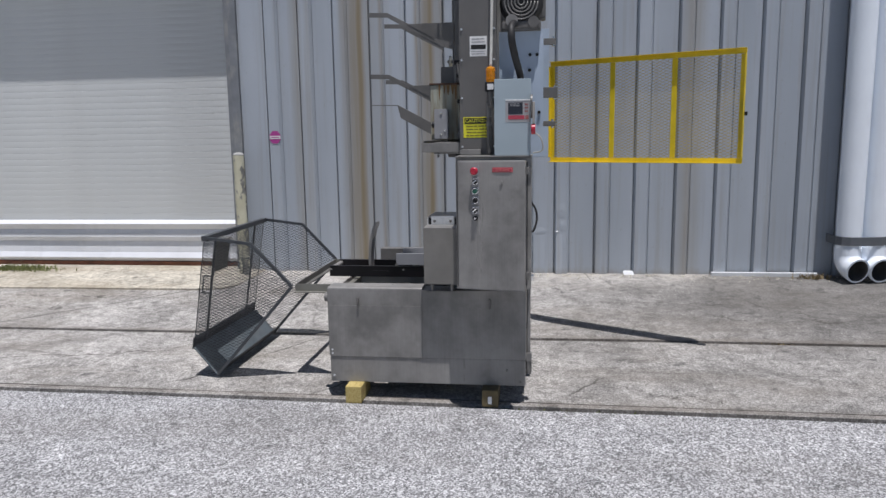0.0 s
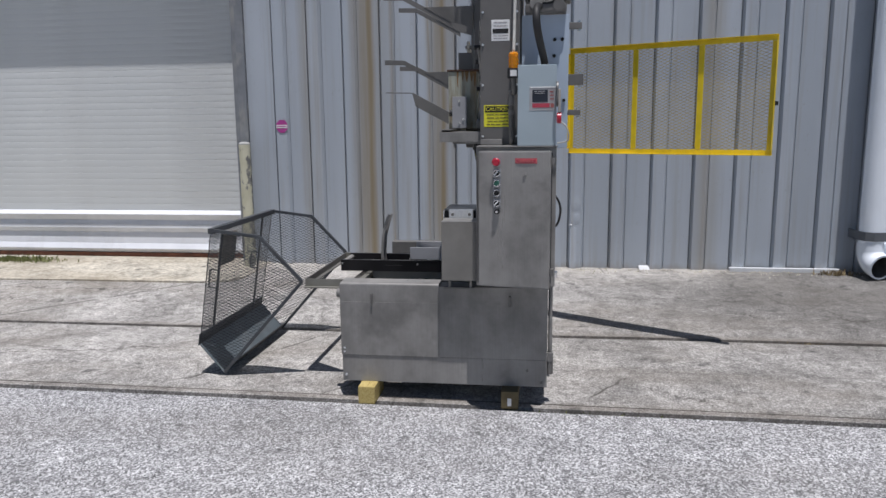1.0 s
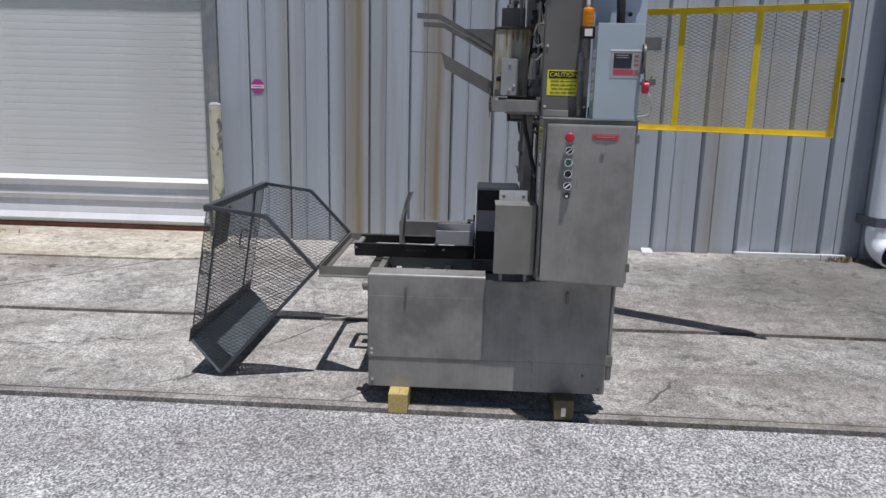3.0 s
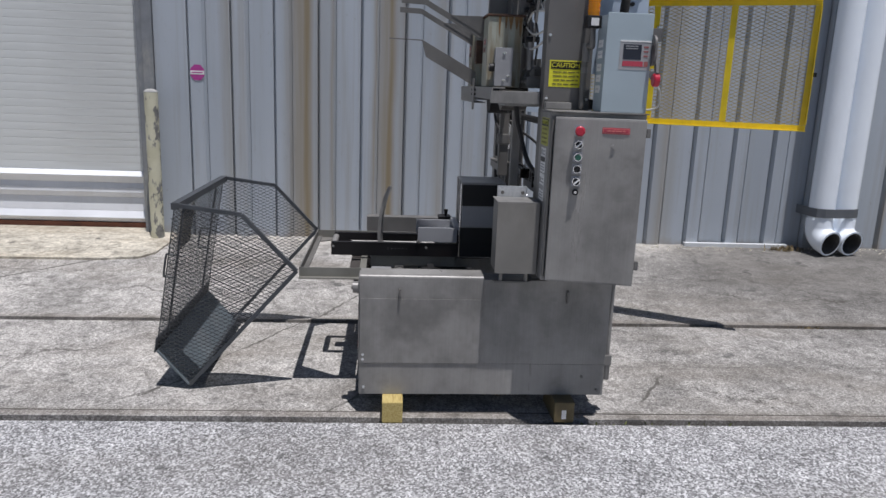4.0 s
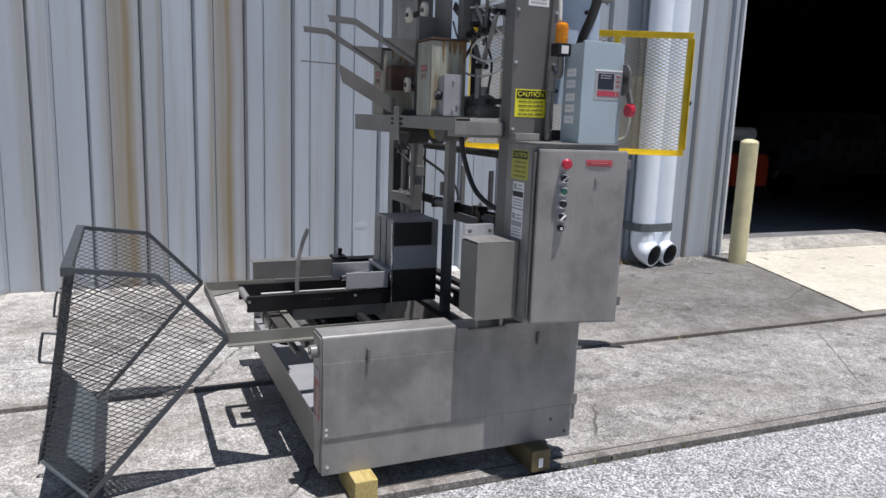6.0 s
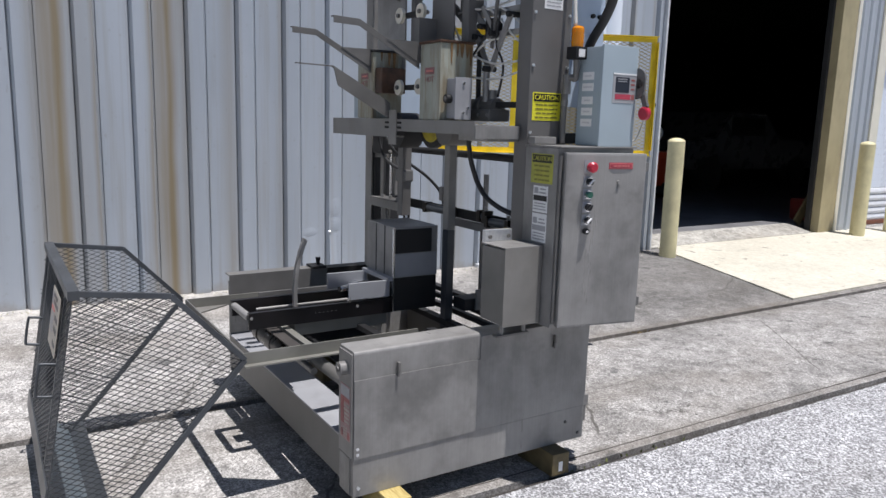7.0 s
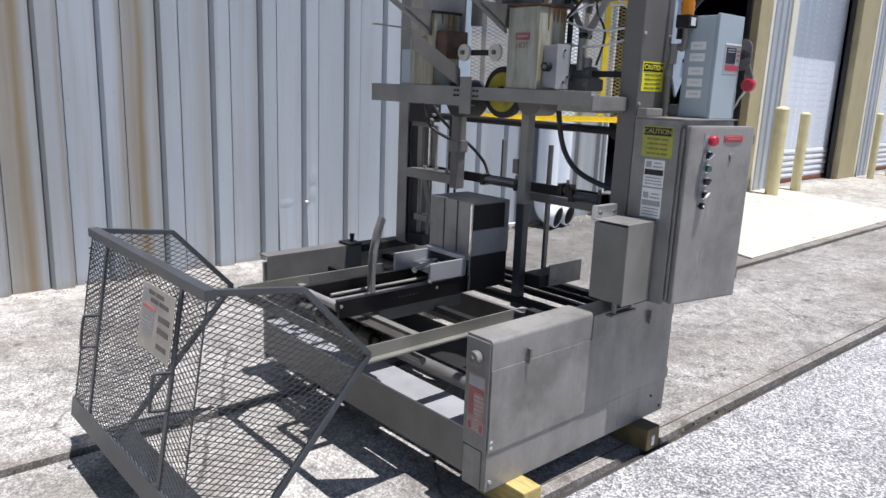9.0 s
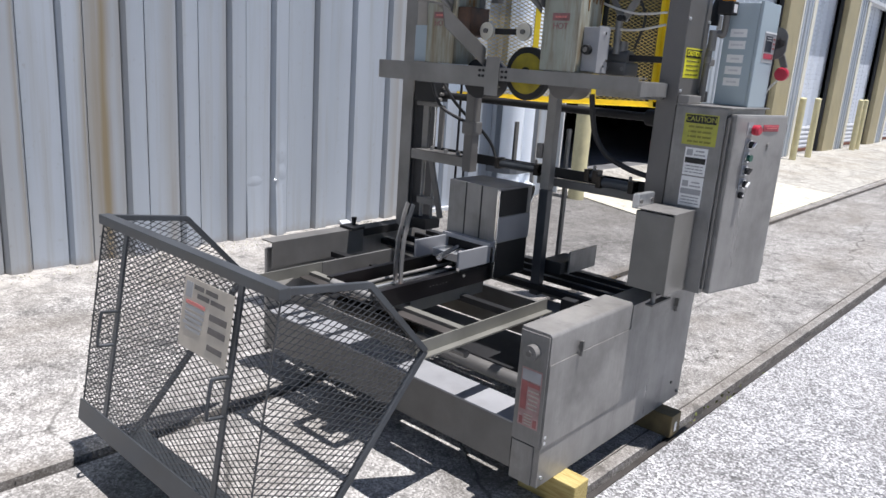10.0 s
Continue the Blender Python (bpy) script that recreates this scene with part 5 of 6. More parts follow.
part("guide_rod", rod((-0.36, 5.252, 0.64), (-0.36, 5.252, 1.02), 0.008, 12), STEEL, MACHINE)
part("guide_rod", rod((-0.335, 5.285, 1.055), (-0.335, 5.285, 1.36), 0.006, 10), CHROME, MACHINE)
part("rod_clamp", box(-0.385, -0.34, 5.222, 5.335, 0.772, 0.806, 0.003), MIDSTEEL, MACHINE)
part("slide_bar", box(-0.392, -0.376, 5.225, 5.375, 1.268, 1.290, 0.002), STEEL_DARK, MACHINE)
part("guide_block", box(-0.405, -0.30, 5.24, 5.37, 1.292, 1.385, 0.004), BLACK, MACHINE)
part("guide_block", box(-0.412, -0.30, 5.24, 5.34, 0.645, 0.70, 0.004), BLACK, MACHINE)
# black block fills the channel in place of its dark inside
part("column_fill", box(-0.392, -0.24, 5.36, 5.44, 0.64, 1.40, 0.003), RUBBER, MACHINE)
for bz, by in ((1.305, 5.235), (1.33, 5.235), (1.36, 5.235)):
    part("bolt", rod((-0.39 + (bz - 1.26) * 0.5, by - 0.012, bz), (-0.39 + (bz - 1.26) * 0.5, by + 0.01, bz), 0.008, 8), STEEL, MACHINE)
part("guide_bracket", box(-0.435, -0.39, 4.98, 5.345, 1.005, 1.052, 0.003), MIDSTEEL, MACHINE)
part("bracket_flange", box(-0.450, -0.36, 5.02, 5.30, 1.0525, 1.058, 0.001), STEEL_DARK, MACHINE)
for y in (5.05, 5.13, 5.22):
    part("bolt", rod((-0.415, y, 1.058), (-0.415, y, 1.075), 0.010, 8), STEEL, MACHINE)
part("guide_arm_brace", bar((-0.40, 5.235, 1.004), (-0.39, 5.16, 0.72), 0.012, 0.03), STEEL_DARK, MACHINE)
for y in (5.08, 5.13):
    part("hanger_rod", rod((-0.33, y, 0.70), (-0.33, y, 1.42), 0.006, 8), BLACK, MACHINE)

# control cabinet
cab = part("control_cabinet", box(-0.42, -0.025, 3.79, 3.985, 0.69, 1.388, 0.004), STEEL, MACHINE, "stainless steel control cabinet")
part("cabinet_top_lip", box(-0.42, -0.02, 3.775, 3.99, 1.389, 1.394, 0.001), STEEL, cab)
door = part("cabinet_door", box(-0.402, -0.043, 3.757, 3.788, 0.695, 1.372, 0.009), STEEL, MACHINE, "brushed steel cabinet door, slightly ajar")
part("piano_hinge", rod((-0.411, 3.783, 0.71), (-0.411, 3.783, 1.36), 0.007, 10), STEEL_DARK, cab)
# black sheet across the opening stands in for the dark inside
part("cabinet_mouth", box(-0.395, -0.045, 3.786, 3.7895, 0.71, 1.36, 0.001), RUBBER, cab)
part("stop_plate", box(-0.325, -0.285, 3.7555, 3.7568, 1.298, 1.346, 0.001), PLASTIC, door)
part("stop_button", rod((-0.304, 3.757, 1.320), (-0.304, 3.742, 1.320), 0.013, 20), CHROME, door)
bm = rod((-0.304, 3.742, 1.320), (-0.304, 3.724, 1.320), 0.018, 24, r2=0.020)
part("stop_cap", rod((-0.304, 3.724, 1.320), (-0.304, 3.717, 1.320), 0.020, 24, bm, 0.014), RED, door, "red mushroom stop button")
for i, z in enumerate((1.265, 1.216, 1.168, 1.118)):
    part("switch_plate", box(-0.324, -0.286, 3.7545, 3.7568, z - 0.021, z + 0.021, 0.001), PLASTIC, door, "grey switch plate")
    part("switch_ring", rod((-0.304, 3.7545, z), (-0.304, 3.744, z), 0.0165, 24), CHROME, door)
    part("switch_knob", rod((-0.304, 3.744, z), (-0.304, 3.734, z), 0.0125, 20), BLACK if i != 1 else GREENLENS, door)
    if i != 1:
        part("switch_lever", bar((-0.313, 3.730, z - 0.009), (-0.295, 3.730, z + 0.009), 0.006, 0.008, (0, 1, 0)), WHITE if i in (0, 3) else BLACK, door)
part("key_switch", rod((-0.304, 3.757, 1.075), (-0.304, 3.744, 1.075), 0.012, 18), BLACK, door)
part("key_barrel", rod((-0.304, 3.744, 1.075), (-0.304, 3.741, 1.075), 0.006, 12), CHROME, door)
part("door_lock", rod((-0.168, 3.757, 1.262), (-0.168, 3.750, 1.262), 0.008, 16), STEEL, door)
part("key", box(-0.172, -0.166, 3.753, 3.7555, 1.240, 1.258, 0.001), STEEL, door)
label_front("name_label", -0.216, -0.108, 1.312, 1.337, 3.757, LABELRED, door, "small red label with white border")
label_front("border", -0.213, -0.111, 1.315, 1.334, 3.7558, FADEDPINK, door)
label_front("panel", -0.2105, -0.1135, 1.3172, 1.3318, 3.7549, LABELRED, door)
bars_front(door, -0.206, -0.118, 1.319, 1.330, 3.7539, 1, FADEDPINK, 9)
for z in (0.78, 1.32):
    part("door_clamp", box(-0.042, -0.026, 3.765, 3.795, z - 0.018, z + 0.018, 0.003), STEEL_DARK, door)
HINGE = Vector((-0.408, 3.785, 0))
door.matrix_basis = Matrix.Translation(HINGE) @ pose(0, 0, 0, 0, 0, -11.0) @ Matrix.Translation(-HINGE)
# labels on the cabinet's side
cl = label_left("caution_label", 3.815, 3.945, 1.248, 1.362, -0.42, OLDLABEL, MACHINE, "yellow caution label")
label_left("header", 3.822, 3.938, 1.328, 1.358, -0.4212, LABELBLACK, cl)
words("CAUTION", 0.026, Matrix.Translation((-0.4232, 3.88, 1.343)) @ LEFT, OLDLABEL, cl)
bars_left(cl, 3.822, 3.938, 1.252, 1.324, -0.42, 4, OLIVE, 5)
for z0, z1 in ((1.135, 1.238), (1.018, 1.13)):
    wl = label_left("notice_label", 3.838, 3.925, z0, z1, -0.42, WHITE, MACHINE, "white notice label with blue-grey border")
    label_left("print", 3.842, 3.921, z0 + 0.045, z0 + 0.066, -0.4212, LABELBLACK if z0 > 1.1 else LABELGREY, wl)
    label_left("print", 3.895, 3.918, z0 + 0.073, z0 + 0.096, -0.4212, LABELGREY, wl)
    bars_left(wl, 3.845, 3.89, z0 + 0.070, z0 + 0.098, -0.42, 2, LABELGREY, 6)
    bars_left(wl, 3.842, 3.921, z0 + 0.006, z0 + 0.040, -0.42, 3, LABELGREY, 7)

# junction box
jb = part("junction_box", box(-0.602, -0.430, 3.853, 4.0, 0.705, 1.0, 0.004), BOXGREY, MACHINE, "dull grey steel junction box")
part("box_lid", box(-0.606, -0.426, 3.845, 3.852, 0.70, 1.006, 0.003), BOXGREY, jb)
part("box_top_lip", box(-0.606, -0.426, 3.845, 4.003, 1.0065, 1.010, 0.001), STEEL, jb)
for x in (-0.57, -0.46):
    part("box_stud", rod((x, 3.90, 0.655), (x, 3.90, 0.704), 0.009, 10), STEEL, jb)
part("box_bracket", box(-0.60, -0.44, 3.885, 3.915, 0.648, 0.656, 0.002), STEEL_DARK, jb)
blk = part("hinge_block", box(-0.585, -0.455, 4.005, 4.03, 1.0, 1.055, 0.004), ALU, MACHINE, "bright aluminium bracket block")
for x in (-0.565, -0.475):
    part("bolt", rod((x, 3.999, 1.028), (x, 4.005, 1.028), 0.008, 8), STEEL_DARK, blk)

# disconnect switch
dc = part("disconnect_switch", box(-0.215, -0.032, 3.808, 3.930, 1.396, 1.775, 0.005), BLUEGREY, MACHINE, "pale blue-grey disconnect switch box")
part("switch_door", box(-0.217, -0.030, 3.795, 3.807, 1.394, 1.782, 0.004), BLUEGREY, dc)
dl = label_front("rating_label", -0.160, -0.034, 1.564, 1.678, 3.795, LABELGREY, MACHINE, "grey framed rating label with navy and red print")
label_front("border", -0.160, -0.034, 1.672, 1.678, 3.7938, WHITE, dl)
label_front("print", -0.146, -0.072, 1.604, 1.663, 3.7938, NAVY, dl)
bars_front(dl, -0.142, -0.080, 1.642, 1.660, 3.7938, 2, LABELGREY, 11)
label_front("print", -0.146, -0.062, 1.578, 1.598, 3.7938, LABELRED, dl)
label_front("print", -0.058, -0.042, 1.578, 1.598, 3.7938, FADEDRED, dl)
bars_front(dl, -0.064, -0.042, 1.610, 1.662, 3.795, 3, FADEDRED, 12)
# black block added where the gap under the plate looks dark in view
part("dark_block", box(-0.200, -0.06, 4.02, 4.064, 1.396, 1.440, 0.003), RUBBER, MACHINE)
for i in range(5):
    z = 1.665 - i * 0.043 - (0.008 if i > 1 else 0)
    t = label_left("tag_label", 3.842, 3.905, z - 0.015, z + 0.015, -0.215, WHITE, MACHINE)
    bars_left(t, 3.848, 3.899, z - 0.008, z + 0.008, -0.215, 1, PALEPRINT, 20 + i)
bm = rod((-0.031, 3.792, 1.662), (-0.022, 3.792, 1.662), 0.040, 28)
rod((-0.031, 3.792, 1.622), (-0.022, 3.792, 1.622), 0.040, 28, bm)
box(-0.0305, -0.0225, 3.7525, 3.8315, 1.624, 1.660, 0, bm)
part("lever_plate", bm, GREY, dc, "oblong grey lever plate")
part("switch_lever_arm", bar((-0.016, 3.795, 1.66), (-0.016, 3.750, 1.55), 0.012, 0.024, (0, 1, 0)), STEEL_DARK, dc)
bm = rod((-0.025, 3.756, 1.527), (-0.007, 3.756, 1.527), 0.026, 28)
rod((-0.029, 3.756, 1.527), (-0.025, 3.756, 1.527), 0.020, 28, bm, 0.026)
part("lever_knob", bm, RED, dc, "round red lever grip")
part("padlock_wire", hose([(-0.010, 3.76, 1.51), (0.022, 3.80, 1.48), (0.03, 3.84, 1.42), (-0.02, 3.88, 1.405)], 0.004, 8), CABLE, dc)

# beacon and its conduit
bc = part("beacon", rod((-0.243, 3.918, 1.775), (-0.243, 3.918, 1.845), 0.024, 24), AMBER, MACHINE, "amber warning beacon")
bm = bmesh.new()
bmesh.ops.create_uvsphere(bm, u_segments=20, v_segments=8, radius=0.024, matrix=Matrix.Translation((-0.243, 3.918, 1.845)) @ Matrix.Diagonal((1, 1, 0.5, 1)))
part("beacon_dome", bm, AMBER, bc)
for z in (1.795, 1.815, 1.835):
    part("lens_ring", rod((-0.243, 3.918, z - 0.003), (-0.243, 3.918, z + 0.003), 0.0258, 24), AMBER, bc)
part("beacon_base", box(-0.272, -0.214, 3.89, 3.946, 1.728, 1.776, 0.004), BLACK, bc)
label_front("beacon_tag", -0.258, -0.226, 1.736, 1.766, 3.89, WHITE, bc)
part("conduit", hose([(-0.243, 3.918, 1.728), (-0.240, 3.918, 1.69), (-0.238, 3.925, 1.655), (-0.246, 3.94, 1.66), (-0.254, 3.955, 1.64), (-0.256, 3.962, 1.56), (-0.254, 3.966, 1.40)], 0.0125, 12), STEEL_DARK, MACHINE, "bent metal conduit")
part("conduit_elbow", rod((-0.253, 3.955, 1.595), (-0.253, 3.955, 1.67), 0.016, 14), STEEL, MACHINE)
part("conduit_nut", rod((-0.255, 3.962, 1.548), (-0.255, 3.962, 1.572), 0.015, 8), STEEL, MACHINE)
part("conduit", hose([(-0.243, 3.935, 1.86), (-0.240, 3.95, 2.0), (-0.236, 3.96, 2.3), (-0.236, 3.96, 2.8)], 0.008, 10), CABLE, MACHINE, "grey flexible conduit")
part("column_foot", box(-0.41, -0.30, 3.945, 3.988, 1.395, 1.425, 0.004), STEEL, MACHINE)

# column labels
cc = label_front("caution_label", -0.396, -0.252, 1.488, 1.598, 3.99, LABELYELLOW, MACHINE, "yellow and black caution label")
label_front("header", -0.390, -0.258, 1.562, 1.593, 3.9888, LABELBLACK, cc)
words("CAUTION", 0.027, Matrix.Translation((-0.326, 3.9866, 1.5775)) @ FRONT, LABELYELLOW, cc)
bars_front(cc, -0.388, -0.26, 1.492, 1.558, 3.99, 4, OLIVE, 8)
nl = label_front("maker_label", -0.358, -0.266, 1.918, 2.022, 3.99, WHITE, MACHINE, "white maker's label with black band")
label_front("print", -0.352, -0.272, 1.955, 1.978, 3.9888, LABELBLACK, nl)
bars_front(nl, -0.352, -0.272, 1.984, 2.016, 3.99, 2, LABELGREY, 13)
bars_front(nl, -0.352, -0.272, 1.924, 1.950, 3.99, 2, LABELGREY, 14)

# motor, its plate and hose
mp = part("motor_plate", prism([(-0.205, 1.548), (-0.06, 1.548), (-0.02, 1.47), (0.034, 1.56), (0.034, 2.05), (-0.205, 2.05)], "y", 4.065, 4.075, 0.001), BLUEPLATE, MACHINE, "pale blue motor mounting plate")
for x, z in ((-0.038, 1.926), (0.0, 1.926), (-0.04, 1.845), (0.012, 1.62), (-0.17, 1.60)):
    part("bolt", rod((x, 4.052, z), (x, 4.065, z), 0.009, 8), BLACK, mp)
mo = part("drive_motor", rod((-0.085, 4.06, 2.195), (-0.085, 4.40, 2.195), 0.115, 32), STEEL_DARK, MACHINE, "dark electric motor with a ringed fan cover")
part("fan_cover", rod((-0.085, 4.02, 2.195), (-0.085, 4.06, 2.195), 0.100, 32, r2=0.117), RUBBER, mo)
bm = bmesh.new()
for r in (0.016, 0.034, 0.052, 0.070, 0.088):
    pts = [(-0.085 + r * math.cos(a * math.pi / 12), 4.016, 2.195 + r * math.sin(a * math.pi / 12)) for a in range(25)]
    hose(pts, 0.0036, 6, 1, bm)
part("fan_grille", bm, STEEL, mo)
part("gearbox", box(-0.19, 0.02, 4.02, 4.30, 2.055, 2.10, 0.012), STEEL_DARK, mo)
part("gearbox_boss", rod((-0.135, 4.02, 2.10), (-0.135, 4.0, 2.10), 0.032, 20), STEEL, mo)
part("gearbox_boss", rod((-0.02, 4.03, 2.09), (-0.02, 4.005, 2.09), 0.03, 20), STEEL_DARK, mo)
part("terminal_box", box(-0.04, 0.045, 4.08, 4.22, 2.12, 2.28, 0.01), STEEL_DARK, mo)
part("power_hose", hose([(-0.085, 4.03, 1.70), (-0.087, 4.015, 1.80), (-0.112, 3.91, 1.895), (-0.128, 3.855, 1.97), (-0.132, 3.87, 2.04), (-0.125, 3.95, 2.075), (-0.12, 4.03, 2.085)], 0.019, 14), RUBBER, MACHINE, "thick black power hose")

# yellow gate, swung open
GH, GE = Vector((0.10, 5.53, 0)), Vector((1.318, 4.93, 0))
gdir = (GE - GH).normalized()
glen = (GE - GH).length
GZ0, GZ1 = 1.312, 2.006
gout = Vector((gdir.y, -gdir.x, 0))
UP = Vector((0, 0, 1))


def gate_angle(p0, p1, edge):
    """A length of angle iron: a web in the gate's plane, a flange that stands out at its outer edge."""
    bm = bar(p0, p1, 0.004, 0.034, edge, None, 0.0008)
    q = edge * 0.015 + gout * 0.0185
    return bar(p0 + q, p1 + q, 0.033, 0.004, edge, bm, 0.0008)


gate = part("gate_frame", gate_angle(GH + UP * GZ0, GE + UP * GZ0, -UP), YELLOW, MACHINE, "yellow steel mesh gate, swung open")
part("gate_bar", gate_angle(GH + UP * GZ1, GE + UP * GZ1, UP), YELLOW, gate)
for f, edge in ((0.012, -gdir), (0.988, gdir)):
    p = GH + gdir * (glen * f)
    part("gate_bar", gate_angle(p + UP * (GZ0 + 0.018), p + UP * (GZ1 - 0.018), edge), YELLOW, gate)
for f in (0.350, 0.668):
    p = GH + gdir * (glen * f)
    part("gate_bar", bar(p + UP * (GZ0 + 0.018), p + UP * (GZ1 - 0.018), 0.006, 0.036, gdir), YELLOW, gate)
part("gate_mesh", expanded([(0, 0), (glen, 0), (glen, GZ1 - GZ0), (0, GZ1 - GZ0)], GH + Vector((0, 0, GZ0)) - gout * 0.005, gdir, (0, 0, 1), 0.046, 0.021, 0.0032, 0.0030), GATEMESH, gate, "bare grey diamond mesh in the gate")
for z, h, out in ((1.558, 0.014, 0.100), (1.725, 0.028, 0.112), (1.995, 0.016, 0.100)):
    hinge = part("hinge_block", box(0.034, out, 4.076, 4.106, z - h, z + h, 0.003), STEEL_DARK, MACHINE, "grey steel hinge block")
    part("hinge_pin", rod((out - 0.014, 4.091, z - h - 0.010), (out - 0.014, 4.091, z + h + 0.010), 0.008, 12), CHROME, hinge)
part("gate_latch", box(1.316, 1.334, 4.915, 4.933, 1.60, 1.625, 0.003), BLACK, gate)
part("gate_post", box(-0.2235, 0.085, 5.440, 5.450, 1.335, 2.25, 0.003), BLUEPLATE, MACHINE, "pale blue plate that carries the gate")

# tank beam, brackets and posts
BXM = -0.60
for y0, y1, low in ((4.045, 4.709, 1.424), (4.711, 5.40, 1.395)):
    part("tank_beam", prism([(BXM - 0.03, low), (BXM + 0.03, low), (BXM + 0.03, low + 0.006), (BXM - 0.024, low + 0.006), (BXM - 0.024, 1.472), (BXM + 0.03, 1.472), (BXM + 0.03, 1.478), (BXM - 0.03, 1.478)], "y", y0, y1, 0.0008), MIDSTEEL, MACHINE, "long steel channel along the machine")
part("beam_bracket", box(-0.635, -0.421, 4.030, 4.043, 1.410, 1.462, 0.002), STEEL, MACHINE, "bright folded bracket plate")
part("bracket_fold", box(-0.569, -0.416, 4.045, 4.25, 1.400, 1.464, 0.003), STEEL, MACHINE)
part("beam_tie", box(-0.57, -0.418, 5.315, 5.40, 1.40, 1.47, 0.003), STEEL_DARK, MACHINE)
for y in (4.64, 4.66, 4.76, 4.78):
    for z in (1.440, 1.462):
        part("bolt", rod((BXM - 0.036, y, z), (BXM - 0.03, y, z), 0.005, 8), BLACK, MACHINE)
part("joint_plate", box(BXM - 0.036, BXM - 0.031, 4.675, 4.745, 1.362, 1.52, 0.002), MIDSTEEL, MACHINE)
part("centre_post", box(-0.452, -0.412, 4.495, 4.540, 0.98, 1.398, 0.004), MIDSTEEL, MACHINE, "square steel post")
part("centre_post_foot", box(-0.452, -0.412, 4.495, 4.540, 0.50, 0.979, 0.004), CAGE, MACHINE)
part("post_clamp", box(-0.458, -0.435, 4.541, 4.572, 1.11, 1.175, 0.006), STEEL_DARK, MACHINE)
part("rear_post", box(-0.447, -0.395, 4.945, 4.995, 0.99, 1.398, 0.004), GREY, MACHINE, "square steel post")
part("rear_clamp", box(-0.455, -0.388, 4.935, 5.005, 1.165, 1.225, 0.008), STEEL_DARK, MACHINE)
part("drive_shaft", rod((-0.33, 4.08, 1.325), (-0.33, 5.34, 1.325), 0.017, 16), BLACK, MACHINE, "black cross drive shaft")
for y in (4.09, 5.25):
    part("shaft_collar", rod((-0.33, y, 1.325), (-0.33, y + 0.05, 1.325), 0.032, 20), BLACK, MACHINE)
part("cross_rail", prism([(-0.33, 1.02), (-0.27, 1.02), (-0.27, 1.028), (-0.322, 1.028), (-0.322, 1.065), (-0.33, 1.065)], "y", 4.075, 5.30), BLACK, MACHINE, "black steel cross angle")
part("cross_rail", box(-0.36, -0.332, 4.075, 4.62, 0.985, 1.02, 0.003), STEEL_DARK, MACHINE)
for y0, y1, z in ((4.62, 4.84, 1.045), (4.15, 4.30, 1.04), (4.32, 4.36, 1.06)):
    cyl = part("air_cylinder", rod((-0.355, y0, z), (-0.355, y1, z), 0.020, 14), CAGE, MACHINE)
    for y in (y0, y1):
        part("cylinder_head", box(-0.380, -0.331, y - 0.012, y + 0.012, z - 0.026, z + 0.026, 0.004), GREASY, cyl)
    part("air_fitting", rod((-0.355, y0 + 0.016, z + 0.018), (-0.355, y0 + 0.016, z + 0.042), 0.007, 10), STEEL, cyl)
for x, y, z0, z1 in ((-0.191, 4.88, 1.03, 1.23), (-0.172, 4.595, 1.03, 1.225)):
    part("adjust_rod", box(x - 0.012, x + 0.012, y - 0.006, y + 0.006, z0, z1, 0.002), STEEL_DARK, MACHINE)
part("support_rod", box(-0.212, -0.188, 4.56, 4.575, 0.62, 1.02, 0.002), STEEL_DARK, MACHINE)
part("outfeed_plate", box(-0.33, -0.10, 4.42, 4.428, 0.60, 0.70, 0.002), STEEL, MACHINE)
part("outfeed_box", box(-0.385, -0.20, 4.432, 4.53, 0.60, 0.655, 0.004), RUBBER, MACHINE)
part("air_hose", hose([(-0.47, 4.322, 1.40), (-0.46, 4.315, 1.32), (-0.44, 4.308, 1.25), (-0.43, 4.28, 1.196), (-0.42, 4.234, 1.152), (-0.41, 4.15, 1.118), (-0.39, 4.078, 1.10)], 0.011, 10), RUBBER, MACHINE, "hanging black air hose")
part("air_hose", hose([(-0.44, 5.16, 1.40), (-0.41, 5.115, 1.32), (-0.32, 5.11, 1.25), (-0.22, 5.09, 1.18), (-0.15, 5.06, 1.10), (-0.14, 5.03, 1.03)], 0.008, 10), RUBBER, MACHINE, "hanging black air hose")
part("air_hose", hose([(-0.45, 5.22, 1.40), (-0.44, 5.16, 1.28), (-0.42, 5.02, 1.22)], 0.008, 10), RUBBER, MACHINE)

# glue tanks
for y0, y1, tag in ((4.322, 4.487, 1), (4.945, 5.11, 0)):
    tank = part("glue_tank", box(-0.622, -0.46, y0, y1, 1.479, 1.795, 0.006), GREENTANK, MACHINE, "aged pale green glue tank with brown crust")
    part("tank_lid", box(-0.628, -0.45, y0 - 0.006, y1 + 0.006, 1.796, 1.806, 0.003), GLUEDARK if tag else BLACK, tank)
    hl = label_left("hot_label", y0 + 0.04, y1 - 0.04, 1.625, 1.70, -0.622, GREENTANK, MACHINE)
    label_left("header", y0 + 0.044, y1 - 0.044, 1.668, 1.696, -0.6232, MAROON, hl)
    bars_left(hl, y0 + 0.050, y1 - 0.050, 1.672, 1.692, -0.6232, 1, FADEDPINK, 30)
    words("HOT", 0.032, Matrix.Translation((-0.6242, (y0 + y1) / 2, 1.647)) @ LEFT, MAROON, hl)
rng = random.Random(31)
